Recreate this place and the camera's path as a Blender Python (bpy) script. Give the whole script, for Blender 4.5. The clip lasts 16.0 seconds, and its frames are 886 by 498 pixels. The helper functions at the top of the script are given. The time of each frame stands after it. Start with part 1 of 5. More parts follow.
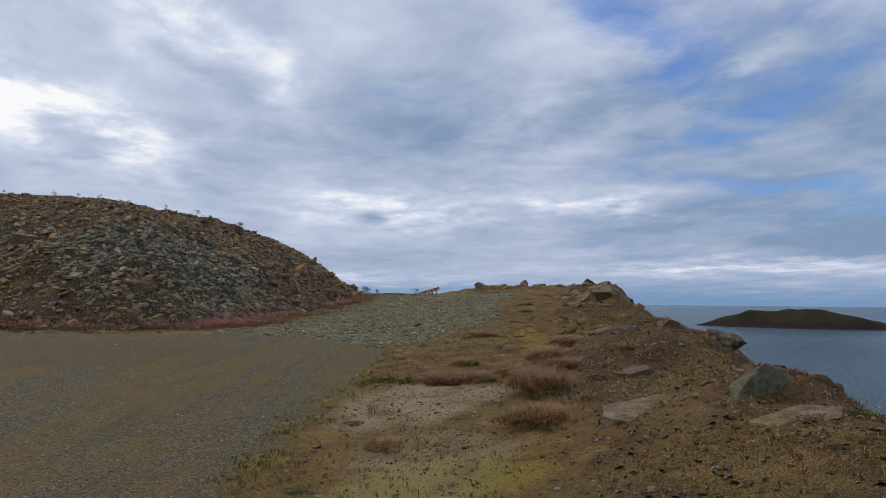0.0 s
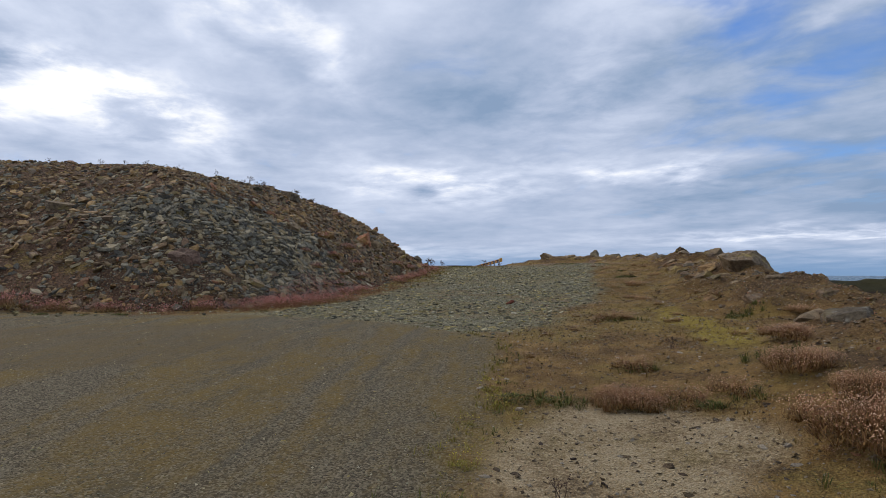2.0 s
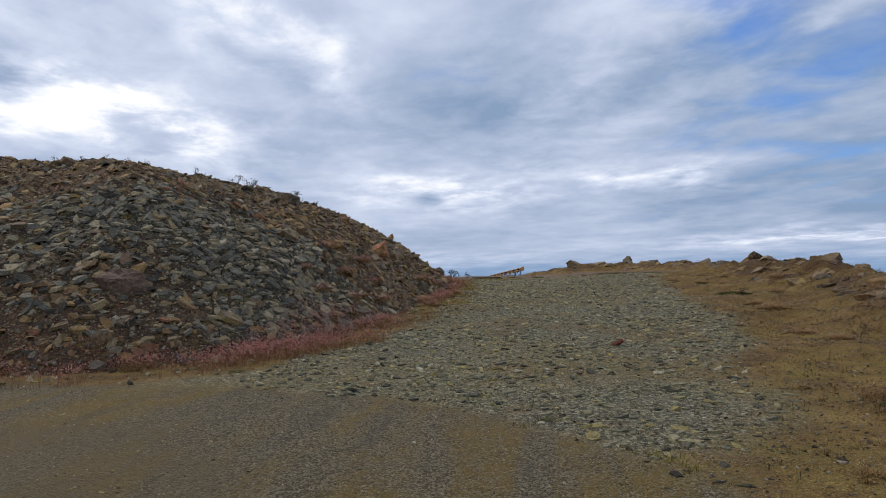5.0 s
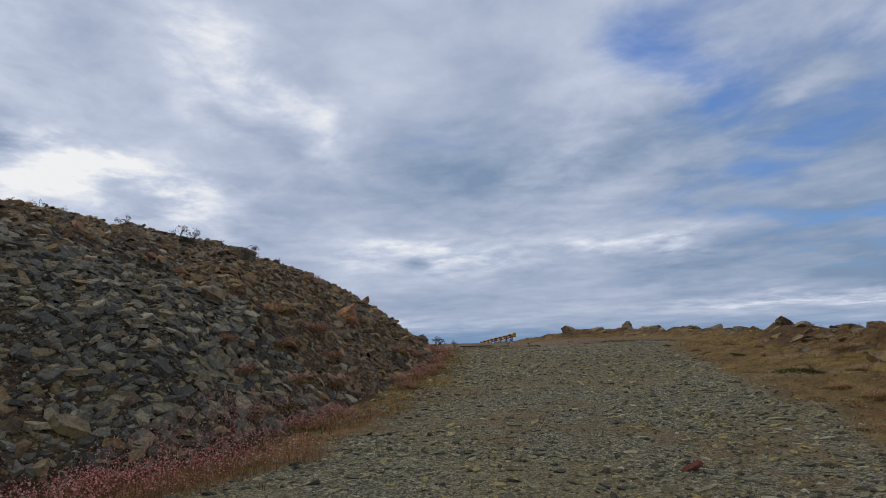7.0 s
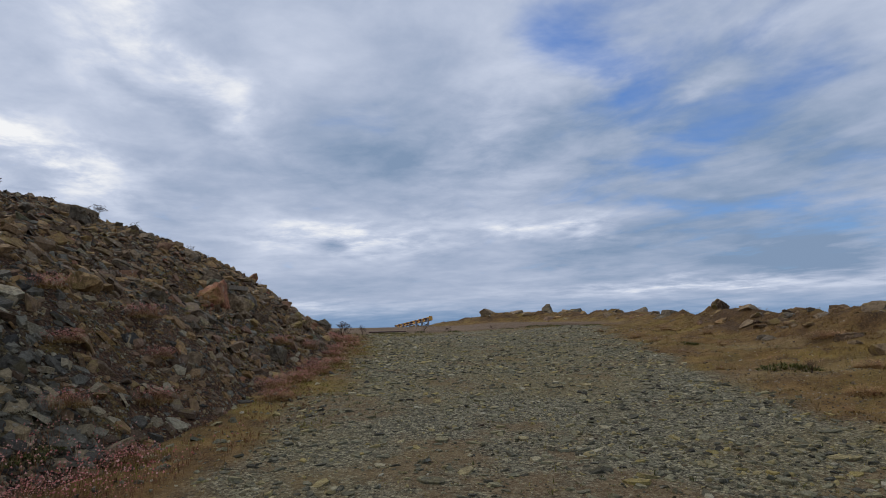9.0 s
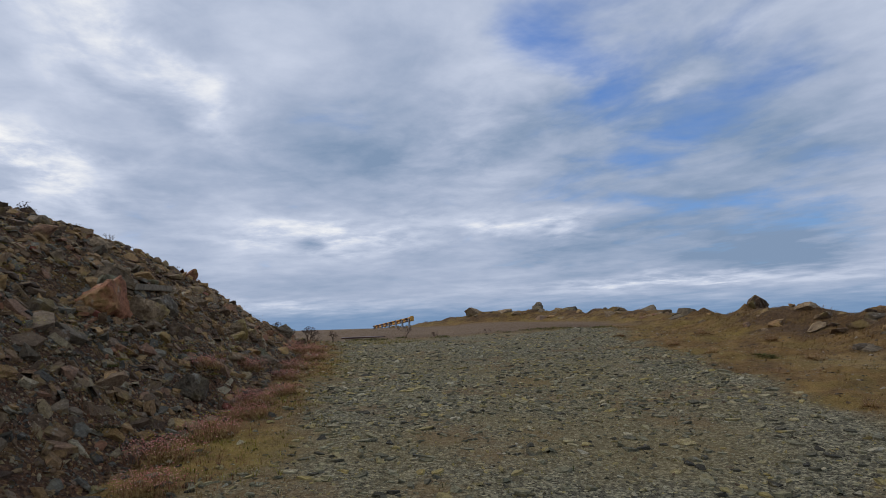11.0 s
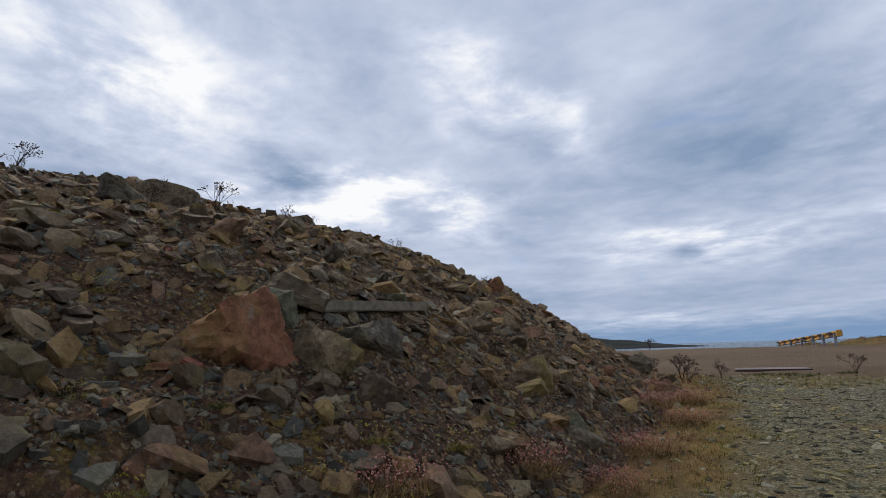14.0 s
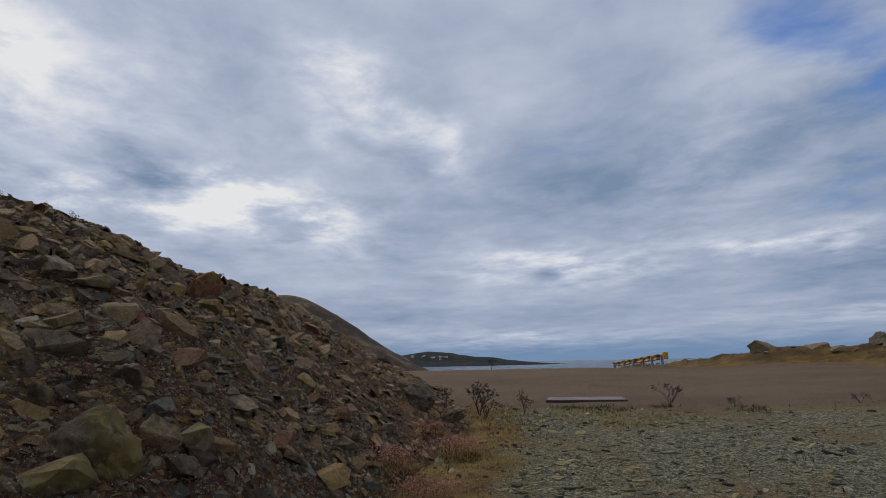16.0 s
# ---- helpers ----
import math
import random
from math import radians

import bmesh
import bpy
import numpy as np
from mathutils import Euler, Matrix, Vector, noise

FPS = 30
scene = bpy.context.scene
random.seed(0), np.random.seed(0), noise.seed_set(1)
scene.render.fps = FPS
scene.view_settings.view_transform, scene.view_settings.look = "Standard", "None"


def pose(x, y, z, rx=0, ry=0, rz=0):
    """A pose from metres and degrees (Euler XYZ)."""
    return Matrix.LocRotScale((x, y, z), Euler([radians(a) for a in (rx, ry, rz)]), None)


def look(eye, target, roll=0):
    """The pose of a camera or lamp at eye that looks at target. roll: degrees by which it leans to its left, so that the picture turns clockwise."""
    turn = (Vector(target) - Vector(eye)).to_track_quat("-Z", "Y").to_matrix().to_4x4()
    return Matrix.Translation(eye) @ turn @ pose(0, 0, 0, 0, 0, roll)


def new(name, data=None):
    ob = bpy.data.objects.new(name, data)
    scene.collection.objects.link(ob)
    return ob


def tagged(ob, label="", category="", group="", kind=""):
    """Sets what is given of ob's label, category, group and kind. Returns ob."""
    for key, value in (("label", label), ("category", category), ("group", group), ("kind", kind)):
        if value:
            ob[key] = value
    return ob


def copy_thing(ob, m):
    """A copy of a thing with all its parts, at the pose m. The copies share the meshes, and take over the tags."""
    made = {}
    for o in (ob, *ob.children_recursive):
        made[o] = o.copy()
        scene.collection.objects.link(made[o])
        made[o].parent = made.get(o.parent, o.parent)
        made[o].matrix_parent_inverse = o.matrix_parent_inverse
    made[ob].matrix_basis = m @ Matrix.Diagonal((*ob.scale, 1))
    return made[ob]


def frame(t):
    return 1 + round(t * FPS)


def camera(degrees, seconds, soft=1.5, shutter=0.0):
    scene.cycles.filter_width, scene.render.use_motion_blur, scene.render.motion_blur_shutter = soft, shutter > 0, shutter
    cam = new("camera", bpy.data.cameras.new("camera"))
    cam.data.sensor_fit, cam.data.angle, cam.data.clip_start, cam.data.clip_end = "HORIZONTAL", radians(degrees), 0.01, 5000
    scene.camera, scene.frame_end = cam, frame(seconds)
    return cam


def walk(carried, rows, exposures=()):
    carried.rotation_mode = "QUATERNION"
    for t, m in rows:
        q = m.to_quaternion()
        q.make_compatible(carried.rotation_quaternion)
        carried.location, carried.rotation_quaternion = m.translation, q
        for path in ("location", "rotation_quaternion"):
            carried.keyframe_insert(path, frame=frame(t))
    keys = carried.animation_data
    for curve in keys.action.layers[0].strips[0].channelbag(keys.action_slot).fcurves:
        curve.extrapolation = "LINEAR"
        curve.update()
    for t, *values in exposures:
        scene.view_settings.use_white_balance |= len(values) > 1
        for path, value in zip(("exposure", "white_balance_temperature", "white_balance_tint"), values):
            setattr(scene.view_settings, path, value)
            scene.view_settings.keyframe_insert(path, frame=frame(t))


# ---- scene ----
cam = camera(75.3, 16.0, soft=0.75)
PATH = [
    (0, (0.27, 0.501, 1.395), (0.221, 2.492, 1.577), 0.6),
    (0.5, (-0.032, 1.171, 1.363), (-0.239, 3.153, 1.531), 0.4),
    (1, (-0.275, 1.825, 1.379), (-0.521, 3.805, 1.521), 0.3),
    (1.5, (-0.472, 2.54, 1.372), (-0.709, 4.523, 1.481), 0.1),
    (2, (-0.798, 3.264, 1.391), (-1.027, 5.249, 1.477), 0.1),
    (2.5, (-1.063, 3.877, 1.398), (-1.296, 5.863, 1.391), 0.0),
    (3, (-1.428, 4.572, 1.461), (-1.669, 6.557, 1.415), -0.1),
    (3.2, (-1.593, 4.834, 1.458), (-1.84, 6.819, 1.432), 0.1),
    (5.3, (-2.235, 7.89, 1.764), (-2.478, 9.87, 1.911), -1.0),
    (5.5, (-2.244, 8.166, 1.817), (-2.476, 10.145, 1.996), -0.9),
    (6, (-2.271, 8.945, 1.847), (-2.477, 10.911, 2.147), -1.1),
    (6.5, (-2.349, 9.691, 1.854), (-2.554, 11.652, 2.192), -0.9),
    (7, (-2.416, 10.484, 1.849), (-2.616, 12.445, 2.184), -1.0),
    (7.5, (-2.462, 11.226, 1.895), (-2.645, 13.195, 2.198), -0.9),
    (8, (-2.48, 11.997, 1.909), (-2.577, 13.974, 2.193), -1.0),
    (8.5, (-2.455, 12.769, 1.949), (-2.489, 14.75, 2.224), -1.1),
    (9, (-2.39, 13.565, 1.97), (-2.306, 15.545, 2.241), -1.2),
    (9.5, (-2.355, 14.423, 2.052), (-2.228, 16.399, 2.331), -1.2),
    (9.7, (-2.284, 14.763, 2.111), (-2.147, 16.74, 2.376), -1.5),
    (11.8, (-2.655, 18.284, 2.198), (-2.481, 20.259, 2.459), -1.6),
    (12, (-2.708, 18.678, 2.208), (-2.528, 20.652, 2.474), -1.5),
    (12.5, (-2.938, 19.625, 2.339), (-2.85, 21.605, 2.605), -1.7),
    (13, (-3.041, 20.464, 2.42), (-3.409, 22.408, 2.715), -1.7),
    (13.5, (-3.11, 21.274, 2.449), (-3.984, 23.042, 2.775), -1.9),
    (14, (-2.97, 22.121, 2.5), (-4.007, 23.796, 2.846), -1.9),
    (14.5, (-2.892, 22.975, 2.564), (-3.917, 24.649, 2.947), -1.9),
    (15, (-2.663, 23.723, 2.594), (-3.562, 25.464, 2.996), -1.8),
    (15.5, (-2.674, 24.608, 2.582), (-3.388, 26.432, 2.984), -1.7),
    (16, (-2.592, 25.379, 2.605), (-3.225, 27.237, 2.99), -1.2),
]
walk(cam, [(t, look(eye, target, roll)) for t, eye, target, roll in PATH],
     exposures=[(0, 0.03), (1.5, 0.14), (3, 0.28), (5.5, 0.12), (7, -0.1), (9.5, -0.03), (12.5, -0.05), (14, 0.05), (15, -0.03), (16, -0.26)])

# ---- node helpers ----
def link(nt, value, socket):
    """Set a socket from another socket, a number or a colour."""
    if isinstance(value, bpy.types.NodeSocket):
        nt.links.new(value, socket)
    else:
        socket.default_value = value


def n_math(nt, op, a, b=0.0, c=None, clamp=False):
    n = nt.nodes.new("ShaderNodeMath")
    n.operation, n.use_clamp = op, clamp
    link(nt, a, n.inputs[0]), link(nt, b, n.inputs[1])
    if c is not None:
        link(nt, c, n.inputs[2])
    return n.outputs[0]


def n_mix(nt, fac, a, b, blend="MIX"):
    n = nt.nodes.new("ShaderNodeMix")
    n.data_type, n.blend_type, n.clamp_factor = "RGBA", blend, True
    link(nt, fac, n.inputs[0])
    link(nt, (*a, 1) if isinstance(a, tuple) else a, n.inputs[6])
    link(nt, (*b, 1) if isinstance(b, tuple) else b, n.inputs[7])
    return n.outputs[2]


def n_noise(nt, vec, scale, detail=4.0, rough=0.55, warp=0.0, colour=False):
    n = nt.nodes.new("ShaderNodeTexNoise")
    if vec is not None:
        link(nt, vec, n.inputs["Vector"])
    n.inputs["Scale"].default_value, n.inputs["Detail"].default_value = scale, detail
    n.inputs["Roughness"].default_value, n.inputs["Distortion"].default_value = rough, warp
    return n.outputs[1 if colour else 0]


def n_ramp(nt, fac, *stops):
    n = nt.nodes.new("ShaderNodeValToRGB")
    link(nt, fac, n.inputs[0])
    while len(n.color_ramp.elements) < len(stops):
        n.color_ramp.elements.new(0.5)
    for e, (at, col) in zip(n.color_ramp.elements, stops):
        e.position = at
        e.color = (*col, 1) if isinstance(col, tuple) else (col, col, col, 1)
    return n.outputs[0]


def n_range(nt, v, lo, hi, a=0.0, b=1.0):
    n = nt.nodes.new("ShaderNodeMapRange")
    n.interpolation_type = "SMOOTHSTEP"
    for s, x in zip(n.inputs, (v, lo, hi, a, b)):
        link(nt, x, s)
    return n.outputs[0]


def n_xyz(nt, x, y, z):
    n = nt.nodes.new("ShaderNodeCombineXYZ")
    for s, v in zip(n.inputs, (x, y, z)):
        link(nt, v, s)
    return n.outputs[0]


# ---- sky: broken cloud over blue, the sun hidden behind cloud ahead on the heap's side ----
SUN_AZ, SUN_EL = -58.0, 40.0
world = bpy.data.worlds.new("sky")
scene.world = world
world.use_nodes = True
wt = world.node_tree
wt.nodes.clear()
coord = wt.nodes.new("ShaderNodeTexCoord").outputs["Generated"]
split = wt.nodes.new("ShaderNodeSeparateXYZ")
link(wt, coord, split.inputs[0])
dx, dy, dz = split.outputs
up = n_math(wt, "ADD", n_math(wt, "MAXIMUM", dz, 0.0), 0.10)
cu, cv = n_math(wt, "DIVIDE", dx, up), n_math(wt, "DIVIDE", dy, up)
ca, sa = math.cos(radians(34)), math.sin(radians(34))
su = n_math(wt, "ADD", n_math(wt, "MULTIPLY", cu, ca), n_math(wt, "MULTIPLY", cv, sa))
sv = n_math(wt, "SUBTRACT", n_math(wt, "MULTIPLY", cv, ca), n_math(wt, "MULTIPLY", cu, sa))
sheet = n_xyz(wt, n_math(wt, "MULTIPLY", su, 1.15), n_math(wt, "MULTIPLY", sv, 0.9), 0.0)
big = n_noise(wt, sheet, 0.75, 5.0, 0.5, 0.25)
fine = n_noise(wt, sheet, 2.1, 7.0, 0.56, 0.3)
az = n_math(wt, "MULTIPLY", n_math(wt, "ARCTAN2", dx, dy), 57.2958)
el = n_math(wt, "MULTIPLY", n_math(wt, "ARCSINE", dz), 57.2958)
ragged = wt.nodes.new("ShaderNodeSeparateXYZ")
link(wt, n_noise(wt, sheet, 1.6, 5.0, 0.6, 0.3, colour=True), ragged.inputs[0])
azw = n_math(wt, "ADD", az, n_math(wt, "MULTIPLY", n_math(wt, "SUBTRACT", ragged.outputs[0], 0.5), 17.0))
elw = n_math(wt, "ADD", el, n_math(wt, "MULTIPLY", n_math(wt, "SUBTRACT", ragged.outputs[1], 0.5),
                                   n_math(wt, "ADD", 1.5, n_math(wt, "MULTIPLY", dz, 22.0))))


def banks(rows, azw=azw, elw=elw):
    """The sum of soft cloud banks: azimuth, elevation, half-widths, tilt (rise per degree of azimuth) and strength."""
    total = 0.0
    for a0, e0, wa, we, tilt, k in rows:
        da = n_math(wt, "SUBTRACT", azw, a0)
        de = n_math(wt, "SUBTRACT", n_math(wt, "SUBTRACT", elw, e0), n_math(wt, "MULTIPLY", da, tilt))
        q = n_math(wt, "ADD", n_math(wt, "POWER", n_math(wt, "ABSOLUTE", n_math(wt, "DIVIDE", da, wa)), 2.0),
                   n_math(wt, "POWER", n_math(wt, "ABSOLUTE", n_math(wt, "DIVIDE", de, we)), 2.0))
        g = n_math(wt, "MULTIPLY", n_math(wt, "EXPONENT", n_math(wt, "MULTIPLY", q, -1.0)), k)
        total = g if total == 0.0 else n_math(wt, "ADD", total, g)
    return total


bright = banks([(-38, 16, 9, 2.2, -0.30, 0.46), (-30, 27, 5, 4, -0.4, 0.30), (-21, 23.5, 7, 1.9, -0.55, 0.26),
                (-62, 25, 14, 6, 0, 0.42), (-46, 14.5, 14, 2.0, -0.12, 0.36), (-7, 9, 8, 1.6, -0.05, 0.36),
                (12, 9.3, 6, 1.1, -0.1, 0.30), (27, 3.3, 11, 0.6, 0, 0.36), (29, 21, 7, 1.5, 0.5, 0.12),
                (-12, 2.0, 7, 0.6, 0, 0.16), (10, 19, 9, 6, 0.2, 0.12)])
dark = banks([(31, 21, 13, 10, 0, 0.13), (31, 10, 12, 5, 0, 0.12), (34, 6.0, 7, 2.6, 0, 0.30), (18, 14, 22, 14, 0, 0.14), (-46, 17.5, 5, 1.4, -0.3, 0.30),
              (-24, 21, 5, 1.2, -0.45, 0.15), (-22, 4.5, 16, 1.5, 0, 0.16), (-4, 16, 10, 2, 0, 0.10), (17, 6.2, 6, 1.1, 0, 0.16)])
small_az = n_math(wt, "ADD", n_math(wt, "MULTIPLY", az, 0.88), n_math(wt, "MULTIPLY", azw, 0.12))
small_el = n_math(wt, "ADD", n_math(wt, "MULTIPLY", el, 0.75), n_math(wt, "MULTIPLY", elw, 0.25))
lens_cloud = banks([(-8.6, 8.25, 1.9, 0.5, 0, 0.34)], small_az, small_el)
dark = n_math(wt, "ADD", dark, lens_cloud)
blue = banks([(19, 24, 6, 3.5, -0.4, 0.42), (14, 29, 5, 5, 0, 0.24), (25, 15, 16, 7, 0, 0.16), (31, 27, 14, 9, 0, 0.26), (-41, 13.6, 4, 0.5, -0.12, 0.40), (30, 17, 10, 2, 0.25, 0.22),
              (34, 9, 12, 3, 0, 0.30)])
tone = n_math(wt, "ADD", n_math(wt, "MULTIPLY", big, 0.97), n_math(wt, "MULTIPLY", fine, 0.43))
puff = n_noise(wt, n_xyz(wt, cu, cv, 0.0), 3.3, 6.0, 0.6, 0.3)
tone = n_math(wt, "ADD", tone, n_math(wt, "MULTIPLY", n_math(wt, "SUBTRACT", puff, 0.5), 0.40))
tone = n_math(wt, "ADD", 0.70, n_math(wt, "MULTIPLY", n_math(wt, "SUBTRACT", tone, 0.70), n_range(wt, el, 0.0, 16.0, 0.4, 1.0)))
lumpy = n_math(wt, "MULTIPLY", bright, n_range(wt, n_math(wt, "ADD", n_math(wt, "MULTIPLY", fine, 0.5), n_math(wt, "MULTIPLY", puff, 0.5)), 0.36, 0.62, 0.25, 1.35))
tone = n_math(wt, "SUBTRACT", n_math(wt, "ADD", n_math(wt, "SUBTRACT", tone, 0.20), lumpy), dark)
cloud = n_ramp(wt, tone, (0.16, (0.22, 0.31, 0.46)), (0.42, (0.40, 0.47, 0.62)), (0.66, (0.585, 0.645, 0.785)), (0.95, (0.92, 0.93, 0.95)))
nishita = wt.nodes.new("ShaderNodeTexSky")
nishita.sky_type, nishita.sun_disc = "NISHITA", False
nishita.sun_elevation, nishita.sun_rotation = radians(SUN_EL), radians(SUN_AZ)
clear = n_mix(wt, 1.0, nishita.outputs[0], (0.06, 0.092, 0.145), "MULTIPLY")
gap = n_math(wt, "ADD", n_math(wt, "MULTIPLY", n_math(wt, "SUBTRACT", 0.50, fine), 1.2), blue)
gap = n_range(wt, n_math(wt, "SUBTRACT", gap, n_math(wt, "MULTIPLY", bright, 0.6)), 0.12, 0.75)
sky = n_mix(wt, gap, cloud, clear)
haze = n_range(wt, n_math(wt, "ADD", el, n_math(wt, "MULTIPLY", n_math(wt, "SUBTRACT", fine, 0.5), 2.0)), 0.2, 3.2, 0.85, 0.0)
sky = n_mix(wt, haze, sky, (0.15, 0.27, 0.46))
back = wt.nodes.new("ShaderNodeBackground")
link(wt, sky, back.inputs[0])
back.inputs[1].default_value = 1.0
out = wt.nodes.new("ShaderNodeOutputWorld")
link(wt, back.outputs[0], out.inputs[0])

sun = new("sun", bpy.data.lights.new("sun", "SUN"))
sun.data.energy, sun.data.angle, sun.data.color = 1.5, radians(18), (1.0, 0.86, 0.68)
sun.matrix_world = look((0, 0, 0), (-math.sin(radians(SUN_AZ)) * math.cos(radians(SUN_EL)), -math.cos(radians(SUN_AZ)) * math.cos(radians(SUN_EL)), -math.sin(radians(SUN_EL))))


# ---- materials ----
def material(name, rough=0.85, spec=0.3):
    m = bpy.data.materials.new(name)
    m.use_nodes = True
    nt = m.node_tree
    b = nt.nodes["Principled BSDF"]
    b.inputs["Roughness"].default_value = rough
    b.inputs["Specular IOR Level"].default_value = spec
    return m, nt, b


def bumped(nt, b, height, strength, distance):
    n = nt.nodes.new("ShaderNodeBump")
    n.inputs["Strength"].default_value, n.inputs["Distance"].default_value = strength, distance
    link(nt, height, n.inputs["Height"])
    nt.links.new(n.outputs[0], b.inputs["Normal"])


def place(nt):
    return nt.nodes.new("ShaderNodeNewGeometry").outputs["Position"]


def attr(nt, name):
    n = nt.nodes.new("ShaderNodeAttribute")
    n.attribute_name = name
    return n.outputs["Fac"]


def island(nt):
    return nt.nodes.new("ShaderNodeNewGeometry").outputs["Random Per Island"]


def own(nt):
    return nt.nodes.new("ShaderNodeObjectInfo").outputs["Random"]


def ground_material():
    m, nt, b = material("ground", 0.92, 0.2)
    p = place(nt)
    wide, mid, grain, speck = n_noise(nt, p, 0.45, 5), n_noise(nt, p, 2.6, 6, 0.65), n_noise(nt, p, 26, 5, 0.7), n_noise(nt, p, 75, 3, 0.7)
    crumb = nt.nodes.new("ShaderNodeTexVoronoi")
    link(nt, p, crumb.inputs["Vector"])
    crumb.inputs["Scale"].default_value = 80.0
    chip = nt.nodes.new("ShaderNodeSeparateColor")
    link(nt, crumb.outputs["Color"], chip.inputs[0])
    # dry turf and brown earth
    earth = n_ramp(nt, n_math(nt, "ADD", n_math(nt, "MULTIPLY", mid, 0.6), n_math(nt, "MULTIPLY", grain, 0.4)), (0.36, (0.050, 0.028, 0.011)), (0.50, (0.198, 0.115, 0.036)), (0.64, (0.396, 0.252, 0.085)))
    earth = n_mix(nt, n_range(nt, grain, 0.42, 0.68), earth, n_ramp(nt, speck, (0.35, (0.046, 0.025, 0.010)), (0.5, (0.158, 0.096, 0.036)), (0.68, (0.385, 0.262, 0.105))))
    earth = n_mix(nt, n_math(nt, "MULTIPLY", n_range(nt, n_noise(nt, p, 0.9, 5, 0.7), 0.46, 0.62, 0.0, 0.55), n_range(nt, grain, 0.3, 0.6, 0.4, 1.0)), earth,
                  n_ramp(nt, speck, (0.3, (0.096, 0.070, 0.018)), (0.5, (0.230, 0.173, 0.044)), (0.7, (0.403, 0.309, 0.096))))
    earth = n_mix(nt, n_math(nt, "MULTIPLY", attr(nt, "moss"), n_range(nt, mid, 0.3, 0.55)), earth, (0.274, 0.206, 0.034))
    earth = n_mix(nt, n_math(nt, "MULTIPLY", attr(nt, "pale"), n_range(nt, n_math(nt, "ADD", n_math(nt, "MULTIPLY", grain, 0.5), n_math(nt, "MULTIPLY", mid, 0.5)), 0.36, 0.6, 0.25, 1.0)), earth,
                  n_ramp(nt, speck, (0.3, (0.211, 0.154, 0.084)), (0.7, (0.538, 0.440, 0.280))))
    # dark compacted gravel of the lot
    lot = n_ramp(nt, n_math(nt, "ADD", n_math(nt, "MULTIPLY", chip.outputs[0], 0.5), n_math(nt, "MULTIPLY", speck, 0.5)),
                 (0.22, (0.046, 0.036, 0.022)), (0.5, (0.130, 0.108, 0.067)), (0.8, (0.280, 0.235, 0.152)))
    # ochre lichen drawn out along the way that wheels have gone, and pale worn grit
    lanes = nt.nodes.new("ShaderNodeMapping")
    link(nt, p, lanes.inputs["Vector"])
    lanes.inputs["Rotation"].default_value, lanes.inputs["Scale"].default_value = (0, 0, radians(-14)), (1.5, 0.28, 1.0)
    streak = n_noise(nt, lanes.outputs[0], 1.1, 6, 0.65, 0.3)
    lot = n_mix(nt, n_math(nt, "MULTIPLY", n_range(nt, streak, 0.42, 0.60), n_range(nt, n_math(nt, "ADD", grain, mid), 0.8, 1.15, 0.15, 0.85)), lot, (0.193, 0.128, 0.032))
    lot = n_mix(nt, n_range(nt, n_noise(nt, lanes.outputs[0], 2.3, 5, 0.6), 0.54, 0.68, 0.0, 0.45), lot, (0.084, 0.078, 0.057))
    lot = n_mix(nt, n_range(nt, chip.outputs[2], 0.90, 0.95, 0.0, 0.5), lot, (0.344, 0.293, 0.194))
    lot = n_mix(nt, n_math(nt, "MULTIPLY", attr(nt, "silt"), 0.55), lot, n_mix(nt, mid, (0.125, 0.097, 0.054), (0.157, 0.119, 0.066)))
    # grey-green stony track
    slab_cell = nt.nodes.new("ShaderNodeTexVoronoi")
    link(nt, p, slab_cell.inputs["Vector"])
    slab_cell.inputs["Scale"].default_value = 34.0
    slab_col = nt.nodes.new("ShaderNodeSeparateColor")
    link(nt, slab_cell.outputs["Color"], slab_col.inputs[0])
    stony = n_ramp(nt, n_math(nt, "ADD", n_math(nt, "MULTIPLY", slab_col.outputs[0], 0.4), n_math(nt, "ADD", n_math(nt, "MULTIPLY", chip.outputs[1], 0.35), n_math(nt, "MULTIPLY", grain, 0.25))),
                   (0.22, (0.031, 0.028, 0.019)), (0.45, (0.172, 0.162, 0.108)), (0.62, (0.301, 0.282, 0.185)), (0.85, (0.540, 0.491, 0.310)))
    stony = n_mix(nt, n_range(nt, slab_cell.outputs["Distance"], 0.42, 0.7, 0.0, 0.5), stony, (0.062, 0.052, 0.033))
    stony = n_mix(nt, n_range(nt, n_math(nt, "ADD", n_noise(nt, p, 0.7, 5, 0.65), n_math(nt, "MULTIPLY", grain, 0.2)), 0.60, 0.74, 0.0, 0.6), stony, n_ramp(nt, speck, (0.3, (0.114, 0.065, 0.028)), (0.7, (0.281, 0.172, 0.074))))
    stony = n_mix(nt, n_range(nt, n_math(nt, "ADD", wide, n_math(nt, "MULTIPLY", grain, 0.35)), 0.60, 0.86, 0.0, 0.42), stony, (0.229, 0.169, 0.058))
    # beige flat beyond the crest
    bankcol = n_ramp(nt, n_math(nt, "ADD", n_math(nt, "MULTIPLY", mid, 0.45), n_math(nt, "MULTIPLY", grain, 0.55)), (0.34, (0.027, 0.015, 0.009)), (0.5, (0.103, 0.061, 0.029)), (0.66, (0.206, 0.130, 0.058)))
    earth = n_mix(nt, n_math(nt, "MULTIPLY", attr(nt, "bank"), n_range(nt, n_noise(nt, p, 0.8, 5, 0.6), 0.40, 0.58, 1.0, 0.35)), earth, bankcol)
